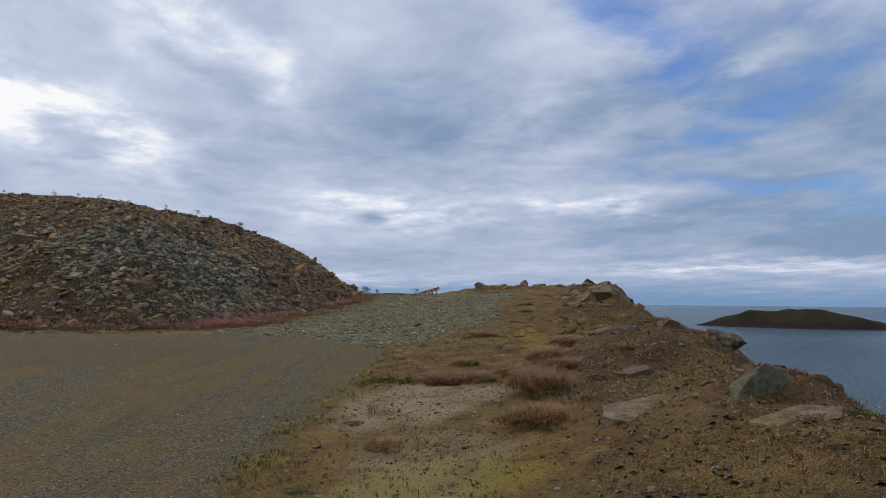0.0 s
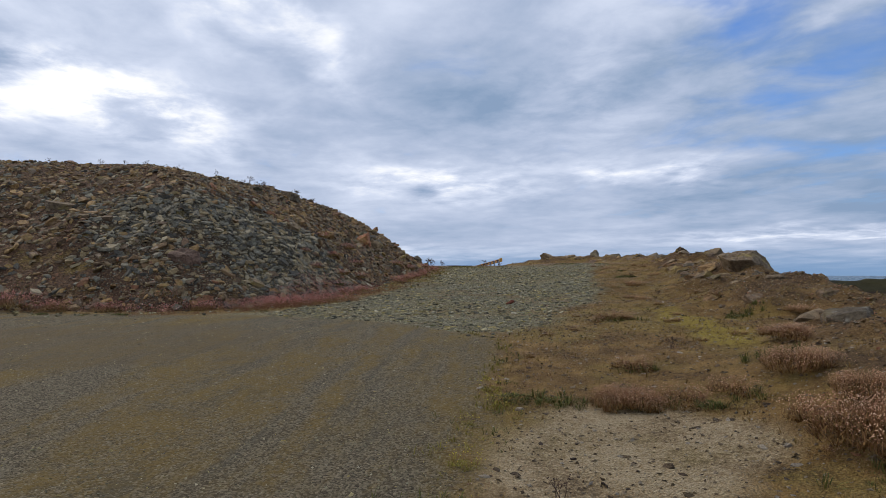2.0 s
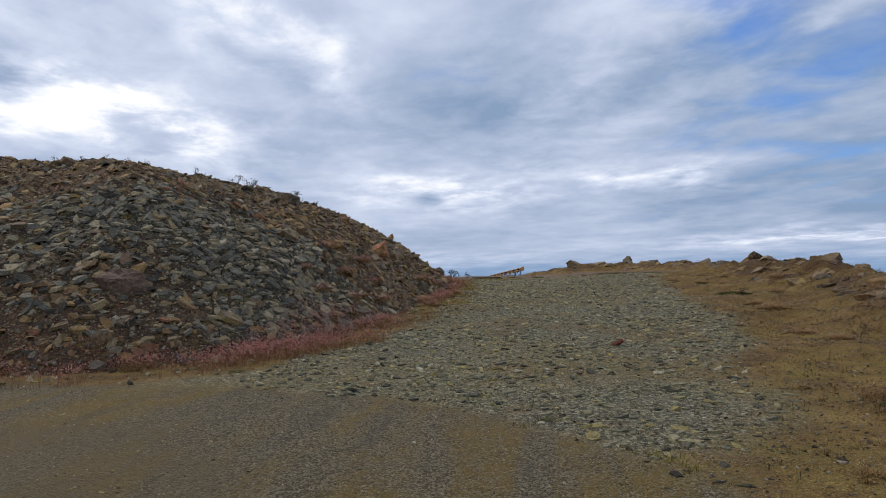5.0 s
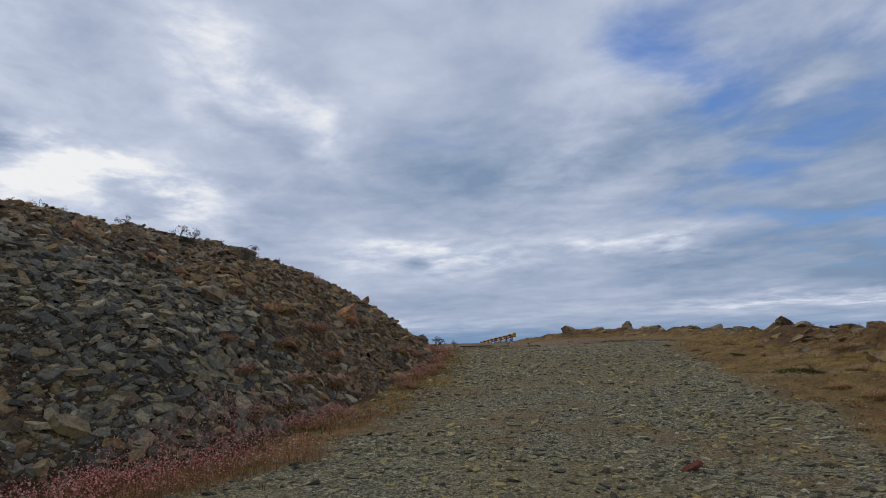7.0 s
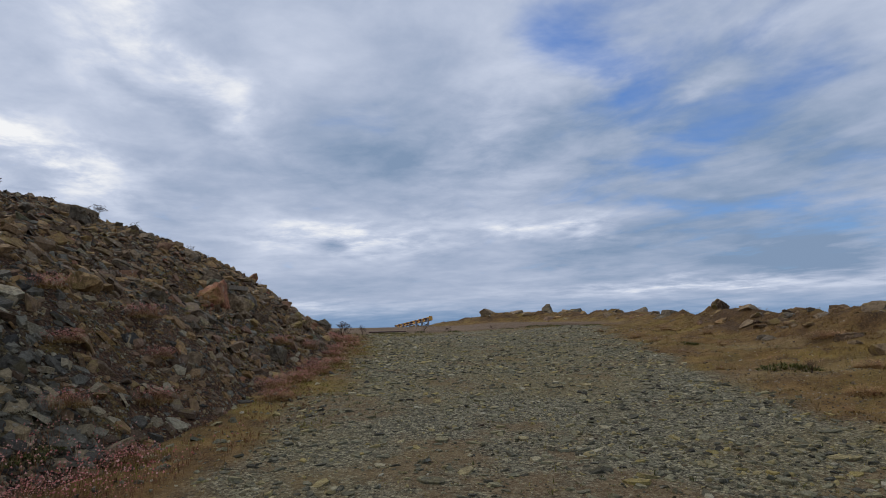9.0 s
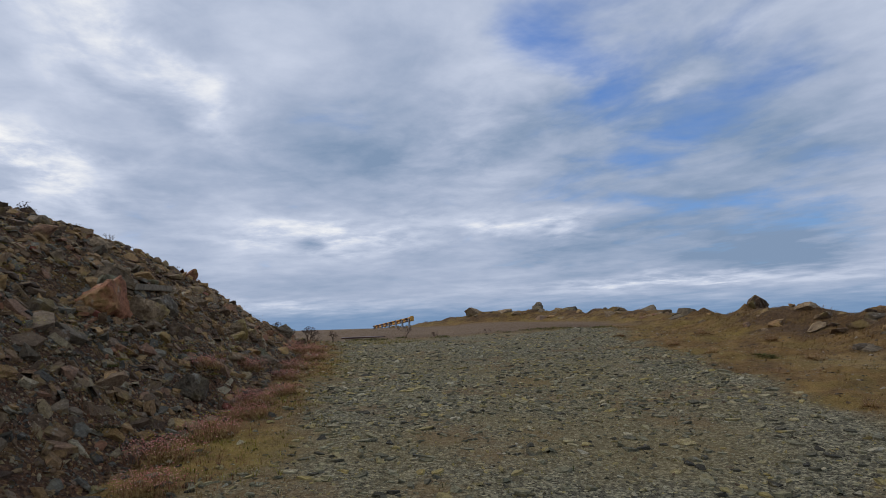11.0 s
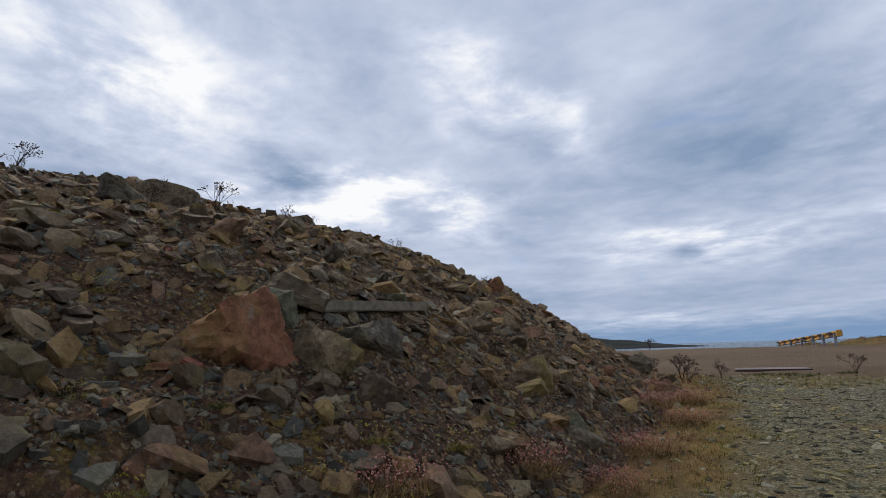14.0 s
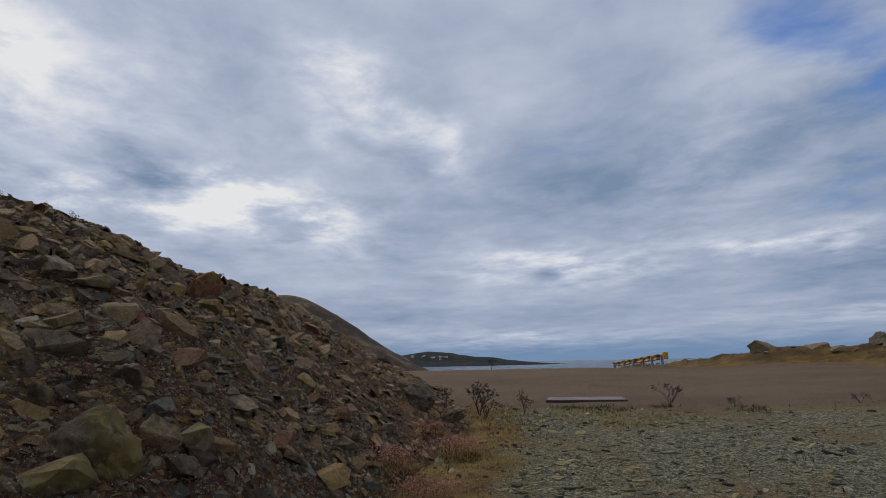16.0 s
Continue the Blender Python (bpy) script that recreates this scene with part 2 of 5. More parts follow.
    flat = n_ramp(nt, n_noise(nt, p, 0.25, 8, 0.7), (0.35, (0.153, 0.105, 0.064)), (0.65, (0.216, 0.151, 0.096)))
    flat = n_mix(nt, n_range(nt, speck, 0.5, 0.75, 0.0, 0.5), flat, (0.139, 0.095, 0.055))
    col = n_mix(nt, attr(nt, "lot"), earth, lot)
    col = n_mix(nt, attr(nt, "track"), col, stony)
    col = n_mix(nt, attr(nt, "flat"), col, flat)
    cliff = n_mix(nt, mid, (0.039, 0.025, 0.016), (0.143, 0.088, 0.048))
    col = n_mix(nt, attr(nt, "cliff"), col, cliff)
    nt.links.new(col, b.inputs["Base Color"])
    rel = n_math(nt, "ADD", n_math(nt, "MULTIPLY", crumb.outputs["Distance"], -0.7), n_math(nt, "ADD", n_math(nt, "MULTIPLY", grain, 1.2), mid))
    bumped(nt, b, rel, 1.0, 0.03)
    return m


def rubble_material():
    """Fine scree between the heap's stones: grey slate chips, brown soil, ochre lichen."""
    m, nt, b = material("rubble", 0.9, 0.25)
    p = place(nt)
    mid, grain = n_noise(nt, p, 1.6, 6, 0.6), n_noise(nt, p, 22, 6, 0.7)
    cell = nt.nodes.new("ShaderNodeTexVoronoi")
    link(nt, p, cell.inputs["Vector"])
    cell.inputs["Scale"].default_value = 26.0
    chip = nt.nodes.new("ShaderNodeSeparateColor")
    link(nt, cell.outputs["Color"], chip.inputs[0])
    # chips and dark soil toned down further, putting the gaps' shade into the colour
    slate = n_ramp(nt, n_math(nt, "ADD", n_math(nt, "MULTIPLY", chip.outputs[0], 0.6), n_math(nt, "MULTIPLY", grain, 0.4)),
                   (0.2, (0.019, 0.015, 0.010)), (0.6, (0.076, 0.062, 0.037)), (0.9, (0.222, 0.176, 0.097)))
    soil = n_ramp(nt, grain, (0.3, (0.026, 0.013, 0.007)), (0.5, (0.091, 0.047, 0.025)), (0.75, (0.298, 0.166, 0.076)))
    col = n_mix(nt, n_math(nt, "SUBTRACT", 1.0, attr(nt, "slate")), slate, soil)
    col = n_mix(nt, n_math(nt, "MULTIPLY", n_range(nt, mid, 0.52, 0.68), n_range(nt, grain, 0.4, 0.6, 0.2, 0.7)), col, (0.235, 0.162, 0.028))
    nt.links.new(col, b.inputs["Base Color"])
    bumped(nt, b, n_math(nt, "ADD", n_math(nt, "MULTIPLY", cell.outputs["Distance"], -1.0), grain), 1.0, 0.05)
    return m


def stone_material(name, stops, lichen=0.25, scale=9.0, per_object=False, rough=0.82):
    m, nt, b = material(name, rough, 0.3)
    p = place(nt)
    r = own(nt) if per_object else island(nt)
    base = n_ramp(nt, r, *stops)
    grain, spots, fine_ = n_noise(nt, p, scale * 3, 8, 0.75), n_noise(nt, p, scale * 0.55, 5, 0.6), n_noise(nt, p, 130, 5, 0.75)
    col = n_mix(nt, n_range(nt, grain, 0.38, 0.62, 0.0, 0.85 if per_object else 0.6), base, n_mix(nt, 1.0, base, (0.36, 0.34, 0.33), "MULTIPLY"))
    col = n_mix(nt, n_range(nt, fine_, 0.40, 0.68, 0.0, 0.45), col, n_mix(nt, 1.0, col, (0.38, 0.34, 0.30), "MULTIPLY"))
    col = n_mix(nt, n_range(nt, spots, 0.52, 0.66, 0.0, lichen), col, (0.38, 0.29, 0.075))
    col = n_mix(nt, n_range(nt, n_noise(nt, p, scale * 1.7, 4), 0.60, 0.72, 0.0, 0.5), col, (0.40, 0.38, 0.31))
    nt.links.new(col, b.inputs["Base Color"])
    bumped(nt, b, n_math(nt, "ADD", n_math(nt, "ADD", grain, n_math(nt, "MULTIPLY", fine_, 0.5)), n_noise(nt, p, scale, 4)), 1.0, 0.035)
    return m


def plant_material(name, *stops, rough=0.75):
    m, nt, b = material(name, rough, 0.2)
    p = place(nt)
    r = n_math(nt, "ADD", n_math(nt, "MULTIPLY", island(nt), 0.75), n_math(nt, "MULTIPLY", n_noise(nt, p, 2.2, 3), 0.3))
    nt.links.new(n_ramp(nt, r, *stops), b.inputs["Base Color"])
    return m


def sea_material():
    m, nt, b = material("sea", 0.22, 0.22)
    p = place(nt)
    b.inputs["Base Color"].default_value = (0.035, 0.075, 0.12, 1)
    b.inputs["IOR"].default_value = 1.33
    n1, n2 = n_noise(nt, p, 0.35, 6, 0.65, 0.4), n_noise(nt, p, 2.2, 4, 0.6)
    nt.links.new(n_ramp(nt, n_noise(nt, p, 0.012, 4), (0.35, (0.025, 0.062, 0.085)), (0.65, (0.05, 0.10, 0.13))), b.inputs["Base Color"])
    bumped(nt, b, n_math(nt, "ADD", n_math(nt, "MULTIPLY", n1, 2.0), n2), 1.0, 0.5)
    return m


def plain_material(name, col, rough=0.6, spec=0.4, metal=0.0, var=0.35, scale=14.0):
    m, nt, b = material(name, rough, spec)
    b.inputs["Metallic"].default_value = metal
    p = place(nt)
    dim = tuple(c * (1 - var) for c in col)
    nt.links.new(n_mix(nt, n_range(nt, n_noise(nt, p, scale, 6, 0.65), 0.35, 0.7), col, dim), b.inputs["Base Color"])
    bumped(nt, b, n_noise(nt, p, scale * 4, 4), 0.3, 0.006)
    return m


GROUND, RUBBLE, SEA = ground_material(), rubble_material(), sea_material()
SLATE_STOPS = ((0.0, (0.072, 0.065, 0.052)), (0.3, (0.179, 0.166, 0.127)), (0.62, (0.307, 0.283, 0.204)), (0.8, (0.410, 0.302, 0.150)), (1.0, (0.532, 0.470, 0.316)))
BROWN_STOPS = ((0.0, (0.087, 0.051, 0.029)), (0.25, (0.219, 0.149, 0.088)), (0.5, (0.351, 0.215, 0.101)), (0.7, (0.473, 0.293, 0.110)), (0.86, (0.299, 0.234, 0.156)), (1.0, (0.368, 0.165, 0.081)))
TRACK_STOPS = ((0.0, (0.053, 0.049, 0.035)), (0.35, (0.211, 0.205, 0.130)), (0.66, (0.380, 0.364, 0.225)), (0.86, (0.486, 0.390, 0.130)), (1.0, (0.612, 0.579, 0.430)))
SLATE, BROWN_STONE = stone_material("slate_chips", SLATE_STOPS, 0.12), stone_material("brown_stone", BROWN_STOPS, 0.3)
PALE_GRIT = stone_material("pale_grit", ((0.0, (0.056, 0.036, 0.024)), (0.45, (0.192, 0.136, 0.080)), (0.8, (0.336, 0.264, 0.176)), (1.0, (0.496, 0.440, 0.352))), 0.1)
TRACK_SLAB = stone_material("track_slab", TRACK_STOPS, 0.3, 8, True)
TRACK_STONE = stone_material("track_stone", TRACK_STOPS, 0.2)
SLATE_SLAB = stone_material("slate_slab", SLATE_STOPS, 0.15, 6, True)
BROWN_BOULDER = stone_material("brown_boulder", BROWN_STOPS, 0.35, 5, True)
OCHRE_ROCK = stone_material("ochre_rock", ((0.0, (0.235, 0.172, 0.105)), (1.0, (0.39, 0.285, 0.165))), 0.55, 4, True)
RED_ROCK = stone_material("red_rock", ((0.0, (0.47, 0.20, 0.105)), (1.0, (0.54, 0.235, 0.12))), 0.45, 3, True)
PINK_ROCK = stone_material("pink_rock", ((0.0, (0.24, 0.155, 0.11)), (1.0, (0.34, 0.22, 0.155))), 0.3, 4, True)
GREEN_ROCK = stone_material("green_rock", ((0.0, (0.181, 0.177, 0.113)), (1.0, (0.280, 0.270, 0.167))), 0.2, 4, True)
GREY_ROCK = stone_material("grey_rock", ((0.0, (0.116, 0.093, 0.063)), (1.0, (0.231, 0.185, 0.120))), 0.2, 4, True)


# ---- the lie of the land ----
BASE_Y = (-60, -20, 0, 7, 10.7, 16, 18, 21.6, 25, 30, 36, 45, 60, 75, 110)
BASE_Z = (-3.0, -0.9, -0.08, 0.30, 0.56, 0.73, 0.87, 1.12, 1.27, 1.50, 1.83, 1.98, 2.08, 1.9, 1.4)
# crest of the bank above the sea: x, y, height
CREST = np.array([(2.0, -60, -2.0), (2.2, -14, 0.1), (2.35, -3, 0.6), (2.4, 1, 0.68), (2.6, 4.2, 0.84), (3.15, 7.2, 0.98), (3.5, 8.8, 1.02), (3.8, 10.5, 1.1), (4.1, 14.5, 1.2), (4.85, 17.4, 1.55),
                  (5.6, 21, 1.86), (6.5, 26, 2.2), (7.2, 30, 2.3), (8.0, 36, 2.36), (8.5, 42, 2.42), (6.8, 53, 2.9), (2.6, 56, 2.85), (-1.5, 63, 2.28), (-6, 76, 1.5),
                  (-11, 79, 1.3), (-20, 80, 1.1), (-40, 86, 1.0), (-90, 92, 1.2), (-300, 110, 0.5)], float)
TOE = np.array([(-40, 13.2), (-16, 13.3), (-10.3, 13.4), (-8.0, 13.7), (-6.3, 14.6), (-5.3, 16.6), (-4.85, 19), (-4.6, 22), (-4.55, 26), (-4.7, 29.5),
                (-5.1, 33.5), (-6.5, 37), (-9.5, 40), (-15, 42), (-40, 43)], float)
SEA_LEVEL = -9.0


def wave(x, y, scale, seed=0.0):
    """Smooth value noise in -1..1, over arrays."""
    def h(i, j):
        v = np.sin(i * 127.1 + j * 311.7 + seed * 74.7) * 43758.5453
        return v - np.floor(v)
    u, v = x / scale, y / scale
    i, j = np.floor(u), np.floor(v)
    a, b = u - i, v - j
    a, b = a * a * (3 - 2 * a), b * b * (3 - 2 * b)
    return 2 * ((h(i, j) * (1 - a) + h(i + 1, j) * a) * (1 - b) + (h(i, j + 1) * (1 - a) + h(i + 1, j + 1) * a) * b) - 1


def fractal(x, y, scale, octaves=4, seed=0.0):
    return sum(wave(x, y, scale / 2 ** k, seed + k) / 2 ** k for k in range(octaves))


def to_line(x, y, line):
    """Distance to a polyline, its side (positive on the right hand), and how far along it (in points)."""
    best, side, along = np.full(x.shape, 1e9), np.zeros(x.shape), np.zeros(x.shape)
    for k in range(len(line) - 1):
        (ax, ay), (bx, by) = line[k][:2], line[k + 1][:2]
        ex, ey = bx - ax, by - ay
        s = np.clip(((x - ax) * ex + (y - ay) * ey) / (ex * ex + ey * ey), 0, 1)
        d = np.hypot(x - ax - s * ex, y - ay - s * ey)
        near = d < best
        cross = (x - ax) * ey - (y - ay) * ex
        best, side, along = np.where(near, d, best), np.where(near, np.sign(cross), side), np.where(near, k + s, along)
    return best, side, along


def ramp01(v, lo, hi):
    t = np.clip((v - lo) / (hi - lo), 0, 1)
    return t * t * (3 - 2 * t)


def ground_z(x, y):
    x, y = np.asarray(x, float), np.asarray(y, float)
    base = np.interp(y, BASE_Y, BASE_Z) + 0.045 * np.clip(x + 0.5, 0, 3.5) * ramp01(y, 5, 12)
    base = base + 0.02 * fractal(x, y, 2.5, 3, 3) + 0.008 * fractal(x, y, 0.5, 2, 8) + 0.028 * fractal(x, y, 0.9, 3, 12) * ramp01(x, 0.2, 1.4)
    base = base - (0.35 * ramp01(x, -0.5, -4) + 0.4 * ramp01(x, -5, -12)) * ramp01(y, 60, 74)
    d, side, along = to_line(x, y, CREST)
    top = np.interp(along, range(len(CREST)), CREST[:, 2])
    rough = ramp01(y, 2, 12)
    top = top + (0.16 + 0.02 * ramp01(y, 22, 28)) * fractal(x, y, 1.9, 4, 5) * (0.35 + 0.65 * rough)
    crags = np.abs(fractal(x, y, 2.6, 4, 15)) + 0.6 * np.abs(fractal(x, y, 0.9, 3, 16))
    top = top + 0.30 * (crags - 0.62) * ramp01(y, 17, 24) * (1 - 0.65 * ramp01(y, 42, 52))
    inner = base + np.maximum(top - base, 0) * np.exp(-(d / (1.35 + 0.3 * ramp01(y, 12, 8) + 0.25 * fractal(x, y, 2.2, 2, 1))) ** 2)
    outer = top - (0.5 + 0.25 * ramp01(y, 10, 5)) * d - 0.42 * np.maximum(d - 1.2, 0) + 0.25 * fractal(x, y, 2.4, 4, 2) * np.clip(d, 0, 1)
    outer = np.maximum(outer, SEA_LEVEL - 4)
    bumpy = (0.075 + 0.07 * ramp01(x, 1.9, 2.9) * ramp01(y, 20, 12)) * fractal(x, y, 0.8, 4, 14) * ramp01(x, 1.0, 2.2) * ramp01(y, 45, 30)
    return np.where(side > 0, outer, inner) + bumpy


def heap_in(x, y):
    """Distance inside the heap's foot, negative outside."""
    d, side, _ = to_line(x, y, TOE)
    return np.where((side < 0), d, -d)


# the heap's height against the distance inside its foot
HEAP_D = np.linspace(0, 24, 97)
HEAP_H = 4.25 * np.tanh(HEAP_D * 0.183)


def heap_h(d):
    return np.where(d > 0, np.interp(d, HEAP_D, HEAP_H), d * 0.35)


def heap_z(x, y):
    x, y = np.asarray(x, float), np.asarray(y, float)
    d = heap_in(x, y) + 0.10 * fractal(x, y, 1.2, 3, 9)
    h = heap_h(d) * (1 + 0.025 * ramp01(y, 23, 28) - 0.17 * ramp01(y, 30, 34)) + 0.35 * ramp01(x, -13, -19) * ramp01(d, 3, 7)
    return ground_z(x, y) + h + (0.14 * fractal(x, y, 1.6, 4, 6) + 0.04 * fractal(x, y, 0.35, 2, 4)) * ramp01(d, 0.2, 1.5)


def surface_z(x, y):
    return np.maximum(ground_z(x, y), heap_z(x, y))


def mesh_from(name, verts, faces, mat, smooth=False, attrs=None):
    """A mesh of triangles or quads out of arrays."""
    me = bpy.data.meshes.new(name)
    verts, faces = np.asarray(verts, np.float32), np.asarray(faces, np.int32)
    k = faces.shape[1]
    me.vertices.add(len(verts)), me.loops.add(faces.size), me.polygons.add(len(faces))
    me.vertices.foreach_set("co", verts.ravel())
    me.loops.foreach_set("vertex_index", faces.ravel())
    me.polygons.foreach_set("loop_start", np.arange(0, faces.size, k, dtype=np.int32))
    me.polygons.foreach_set("use_smooth", np.full(len(faces), smooth))
    me.update(calc_edges=True)
    for key, value in (attrs or {}).items():
        a = me.attributes.new(key, "FLOAT", "POINT")
        a.data.foreach_set("value", np.asarray(value, np.float32).ravel())
    me.materials.append(mat)
    return me


def steps(*pieces):
    """Coordinates with changing spacing: start, then pairs of end and spacing."""
    vals = [pieces[0]]
    for end, gap in pieces[1:]:
        n = max(1, int(round((end - vals[-1]) / gap)))
        s = vals[-1]
        vals += [s + (end - s) * (i + 1) / n for i in range(n)]
    return np.array(vals)


def sheet_mesh(name, xs, ys, zf, mat, attrs=None):
    gx, gy = np.meshgrid(xs, ys)
    gz = zf(gx, gy)
    nx, ny = len(xs), len(ys)
    i = (np.arange(ny - 1)[:, None] * nx + np.arange(nx - 1)[None, :]).ravel()
    faces = np.stack([i, i + 1, i + nx + 1, i + nx], 1)
    verts = np.stack([gx, gy, gz], -1).reshape(-1, 3)
    return mesh_from(name, verts, faces, mat, True, {k: f(gx, gy) for k, f in (attrs or {}).items()})


LOT_EDGE = np.array([(-1.15, -20), (-1.2, 3), (-1.3, 5.6), (-1.0, 7.9), (-0.95, 10.4), (-1.6, 11.5), (-2.7, 12.5), (-4.5, 12.9), (-8, 13.2), (-45, 12.9)], float)
TRACK_RIGHT = np.array([(-1.0, 10.2), (-0.2, 13), (0.7, 16), (1.4, 19.3), (2.2, 24.5), (3.5, 31), (4.2, 36)], float)


def lot_w(x, y):
    d, side, _ = to_line(x, y, LOT_EDGE)
    d = np.where(side < 0, d, -d) + 0.16 * fractal(x, y, 0.9, 4, 21)
    return ramp01(d, -0.12, 0.12)


def track_w(x, y):
    right = np.interp(y, TRACK_RIGHT[:, 1], TRACK_RIGHT[:, 0])
    d = right - x + 0.45 * fractal(x, y, 1.6, 4, 22)
    foot = -heap_in(x, y) - 0.85 + 0.4 * fractal(x, y, 1.1, 3, 23)
    return ramp01(d, -0.35, 0.35) * ramp01(foot, -0.3, 0.3) * ramp01(y + 0.3 * fractal(x, y, 1.0, 3, 2), 10.2, 11.0) * ramp01(y, 36.2, 34.6) * (1 - lot_w(x, y))


def flat_w(x, y):
    d, side, _ = to_line(x, y, CREST)
    return ramp01(y + 0.35 * fractal(x, y, 1.5, 3, 24), 35.2, 36.2) * ramp01(np.where(side > 0, -d, d), 1.8, 3.2)


def cliff_w(x, y):
    d, side, _ = to_line(x, y, CREST)
    return ramp01(np.where(side > 0, d, -d) + 0.5 * fractal(x, y, 1.3, 3, 7), 0.4, 1.8)


def spot(x, y, cx, cy, rx, ry, seed):
    q = ((x - cx) / rx) ** 2 + ((y - cy) / ry) ** 2 + 0.5 * fractal(x, y, 0.7, 3, seed)
    return ramp01(q, 1.2, 0.5)


def pale_w(x, y):
    w = spot(x, y, -0.1, 6.9, 0.95, 1.3, 31)
    for cx, cy, rx, ry in ((0.0, 4.6, 0.7, 0.9), (3.0, 21.5, 1.2, 0.7), (4.3, 24.5, 1.0, 1.2)):
        w = np.maximum(w, (0.45 if cy < 10 else 0.25) * spot(x, y, cx, cy, rx, ry, 33))
    return w


def moss_w(x, y):
    w = np.maximum(spot(x, y, 1.7, 11.5, 0.35, 2.2, 35), spot(x, y, 0.2, 4.3, 0.75, 0.45, 36))
    return np.maximum(np.maximum(w, spot(x, y, -3.4, 34.2, 1.2, 0.7, 37)), 0.3 * ramp01(fractal(x, y, 1.3, 4, 38), 0.2, 0.8))


def bank_w(x, y):
    """Bare crumbling earth on the bank above the sea."""
    return ramp01(ground_z(x, y) - np.interp(y, BASE_Y, BASE_Z) - 0.045 * np.clip(x + 0.5, 0, 3.5) * ramp01(y, 5, 12) + 0.1 * fractal(x, y, 1.1, 3, 26), 0.14, 0.34)


def silt_w(x, y):
    return spot(x, y, -6.5, 10.0, 3.5, 1.7, 39)


xs = steps(-600, (-100, 50), (-40, 6), (-14, 0.9), (-7, 0.25), (-3, 0.13), (5.5, 0.11), (9, 0.2), (16, 0.5), (40, 2), (700, 60))
ys = steps(-500, (-60, 44), (-12, 3), (-1, 0.5), (1.5, 0.2), (16, 0.11), (38, 0.16), (60, 0.4), (90, 1.2), (160, 5), (900, 70))
ground = tagged(new("ground", sheet_mesh("ground", xs, ys, ground_z, GROUND, {"lot": lot_w, "track": track_w, "flat": flat_w, "cliff": cliff_w,
                "pale": pale_w, "moss": moss_w, "silt": silt_w, "bank": bank_w})),
                "uneven ochre earth and dry turf with dark gravel lot and grey stony track", "ground", kind="structure")
sea = tagged(new("water", mesh_from("water", [(-5000, -5000, SEA_LEVEL), (5000, -5000, SEA_LEVEL), (5000, 5000, SEA_LEVEL), (-5000, 5000, SEA_LEVEL)], [(0, 1, 2, 3)], SEA)),
             "calm blue-grey sea reaching the horizon", "sea", kind="structure")


def slate_w(x, y):
    return np.clip(ramp01(np.abs(y - 17.1 + (x + 7) * 0.35 + 0.8 * fractal(x, y, 2, 3, 41)), 3.4, 1.2) * ramp01(heap_in(x, y), 4.8, 3.2), 0, 1)


# ---- the spoil heap beside the track ----
hx, hy = steps(-40, (-16, 1.5), (-11, 0.3), (-4.0, 0.11)), steps(12.4, (30, 0.12), (44, 0.3))
heap = tagged(new("spoil_heap"), "long heap of grey slate rubble and brown earth beside the track", "rubble heap")


def part(name, mesh, parent, label="", m=None):
    """A mesh as one object under a thing or a part."""
    ob = new(name, mesh)
    ob.parent = parent
    if m is not None:
        ob.matrix_basis = m
    return tagged(ob, label) if label else ob


part("scree", sheet_mesh("scree", hx, hy, heap_z, RUBBLE, {"slate": slate_w}), heap, "loose grey slate chips and brown soil")


# ---- far land ----
def island_z(x, y):
    u, v = (x - 158) / 40, (y - 285 + (x - 146) * 0.35) / 22
    r = np.sqrt(u * u + v * v)
    tail = 1.9 * np.exp(-((x - 200) / 45) ** 2 - ((y - 265) / 10) ** 2)
    return SEA_LEVEL - 1.6 + (11.0 * np.exp(-(r * 1.4) ** 2.2) + tail) * (1 + 0.16 * fractal(x, y, 26, 4, 51)) + 1.3 * fractal(x, y, 9, 3, 52) * np.exp(-r * r)


def headland_z(x, y):
    u = (x + 690) / 330
    ridge = np.exp(-np.abs(np.clip(u, 0, 9)) ** 2.4 * 1.0) * np.exp(-((y - 1560) / 150) ** 2)
    return SEA_LEVEL - 3 + ridge * (41 + 16 * fractal(x, y, 190, 4, 53))


def mound_z(x, y):
    u = np.where(x < -28, (x + 28) * 0.45, x + 28) / 11.0
    r = np.hypot(u, (y - 63) / 11)
    return ground_z(x, y) - 0.3 + 6.3 * np.clip(1.06 - np.sqrt(r * r + 0.012), -0.2, 1) + 0.35 * fractal(x, y, 3, 4, 54)


def land_material(name, low, high, shore, level):
    m, nt, b = material(name, 0.95, 0.1)
    p = place(nt)
    sep = nt.nodes.new("ShaderNodeSeparateXYZ")
    link(nt, p, sep.inputs[0])
    col = n_ramp(nt, n_noise(nt, p, 0.03, 8, 0.7), (0.35, low), (0.65, high))
    rock = n_range(nt, n_math(nt, "ADD", sep.outputs[2], n_math(nt, "MULTIPLY", n_noise(nt, p, 0.12, 5), 3.0)), level, level + 2.2)
    nt.links.new(n_mix(nt, rock, shore, col), b.inputs["Base Color"])
    bumped(nt, b, n_noise(nt, p, 0.5, 6, 0.7), 1.0, 0.6)
    return m


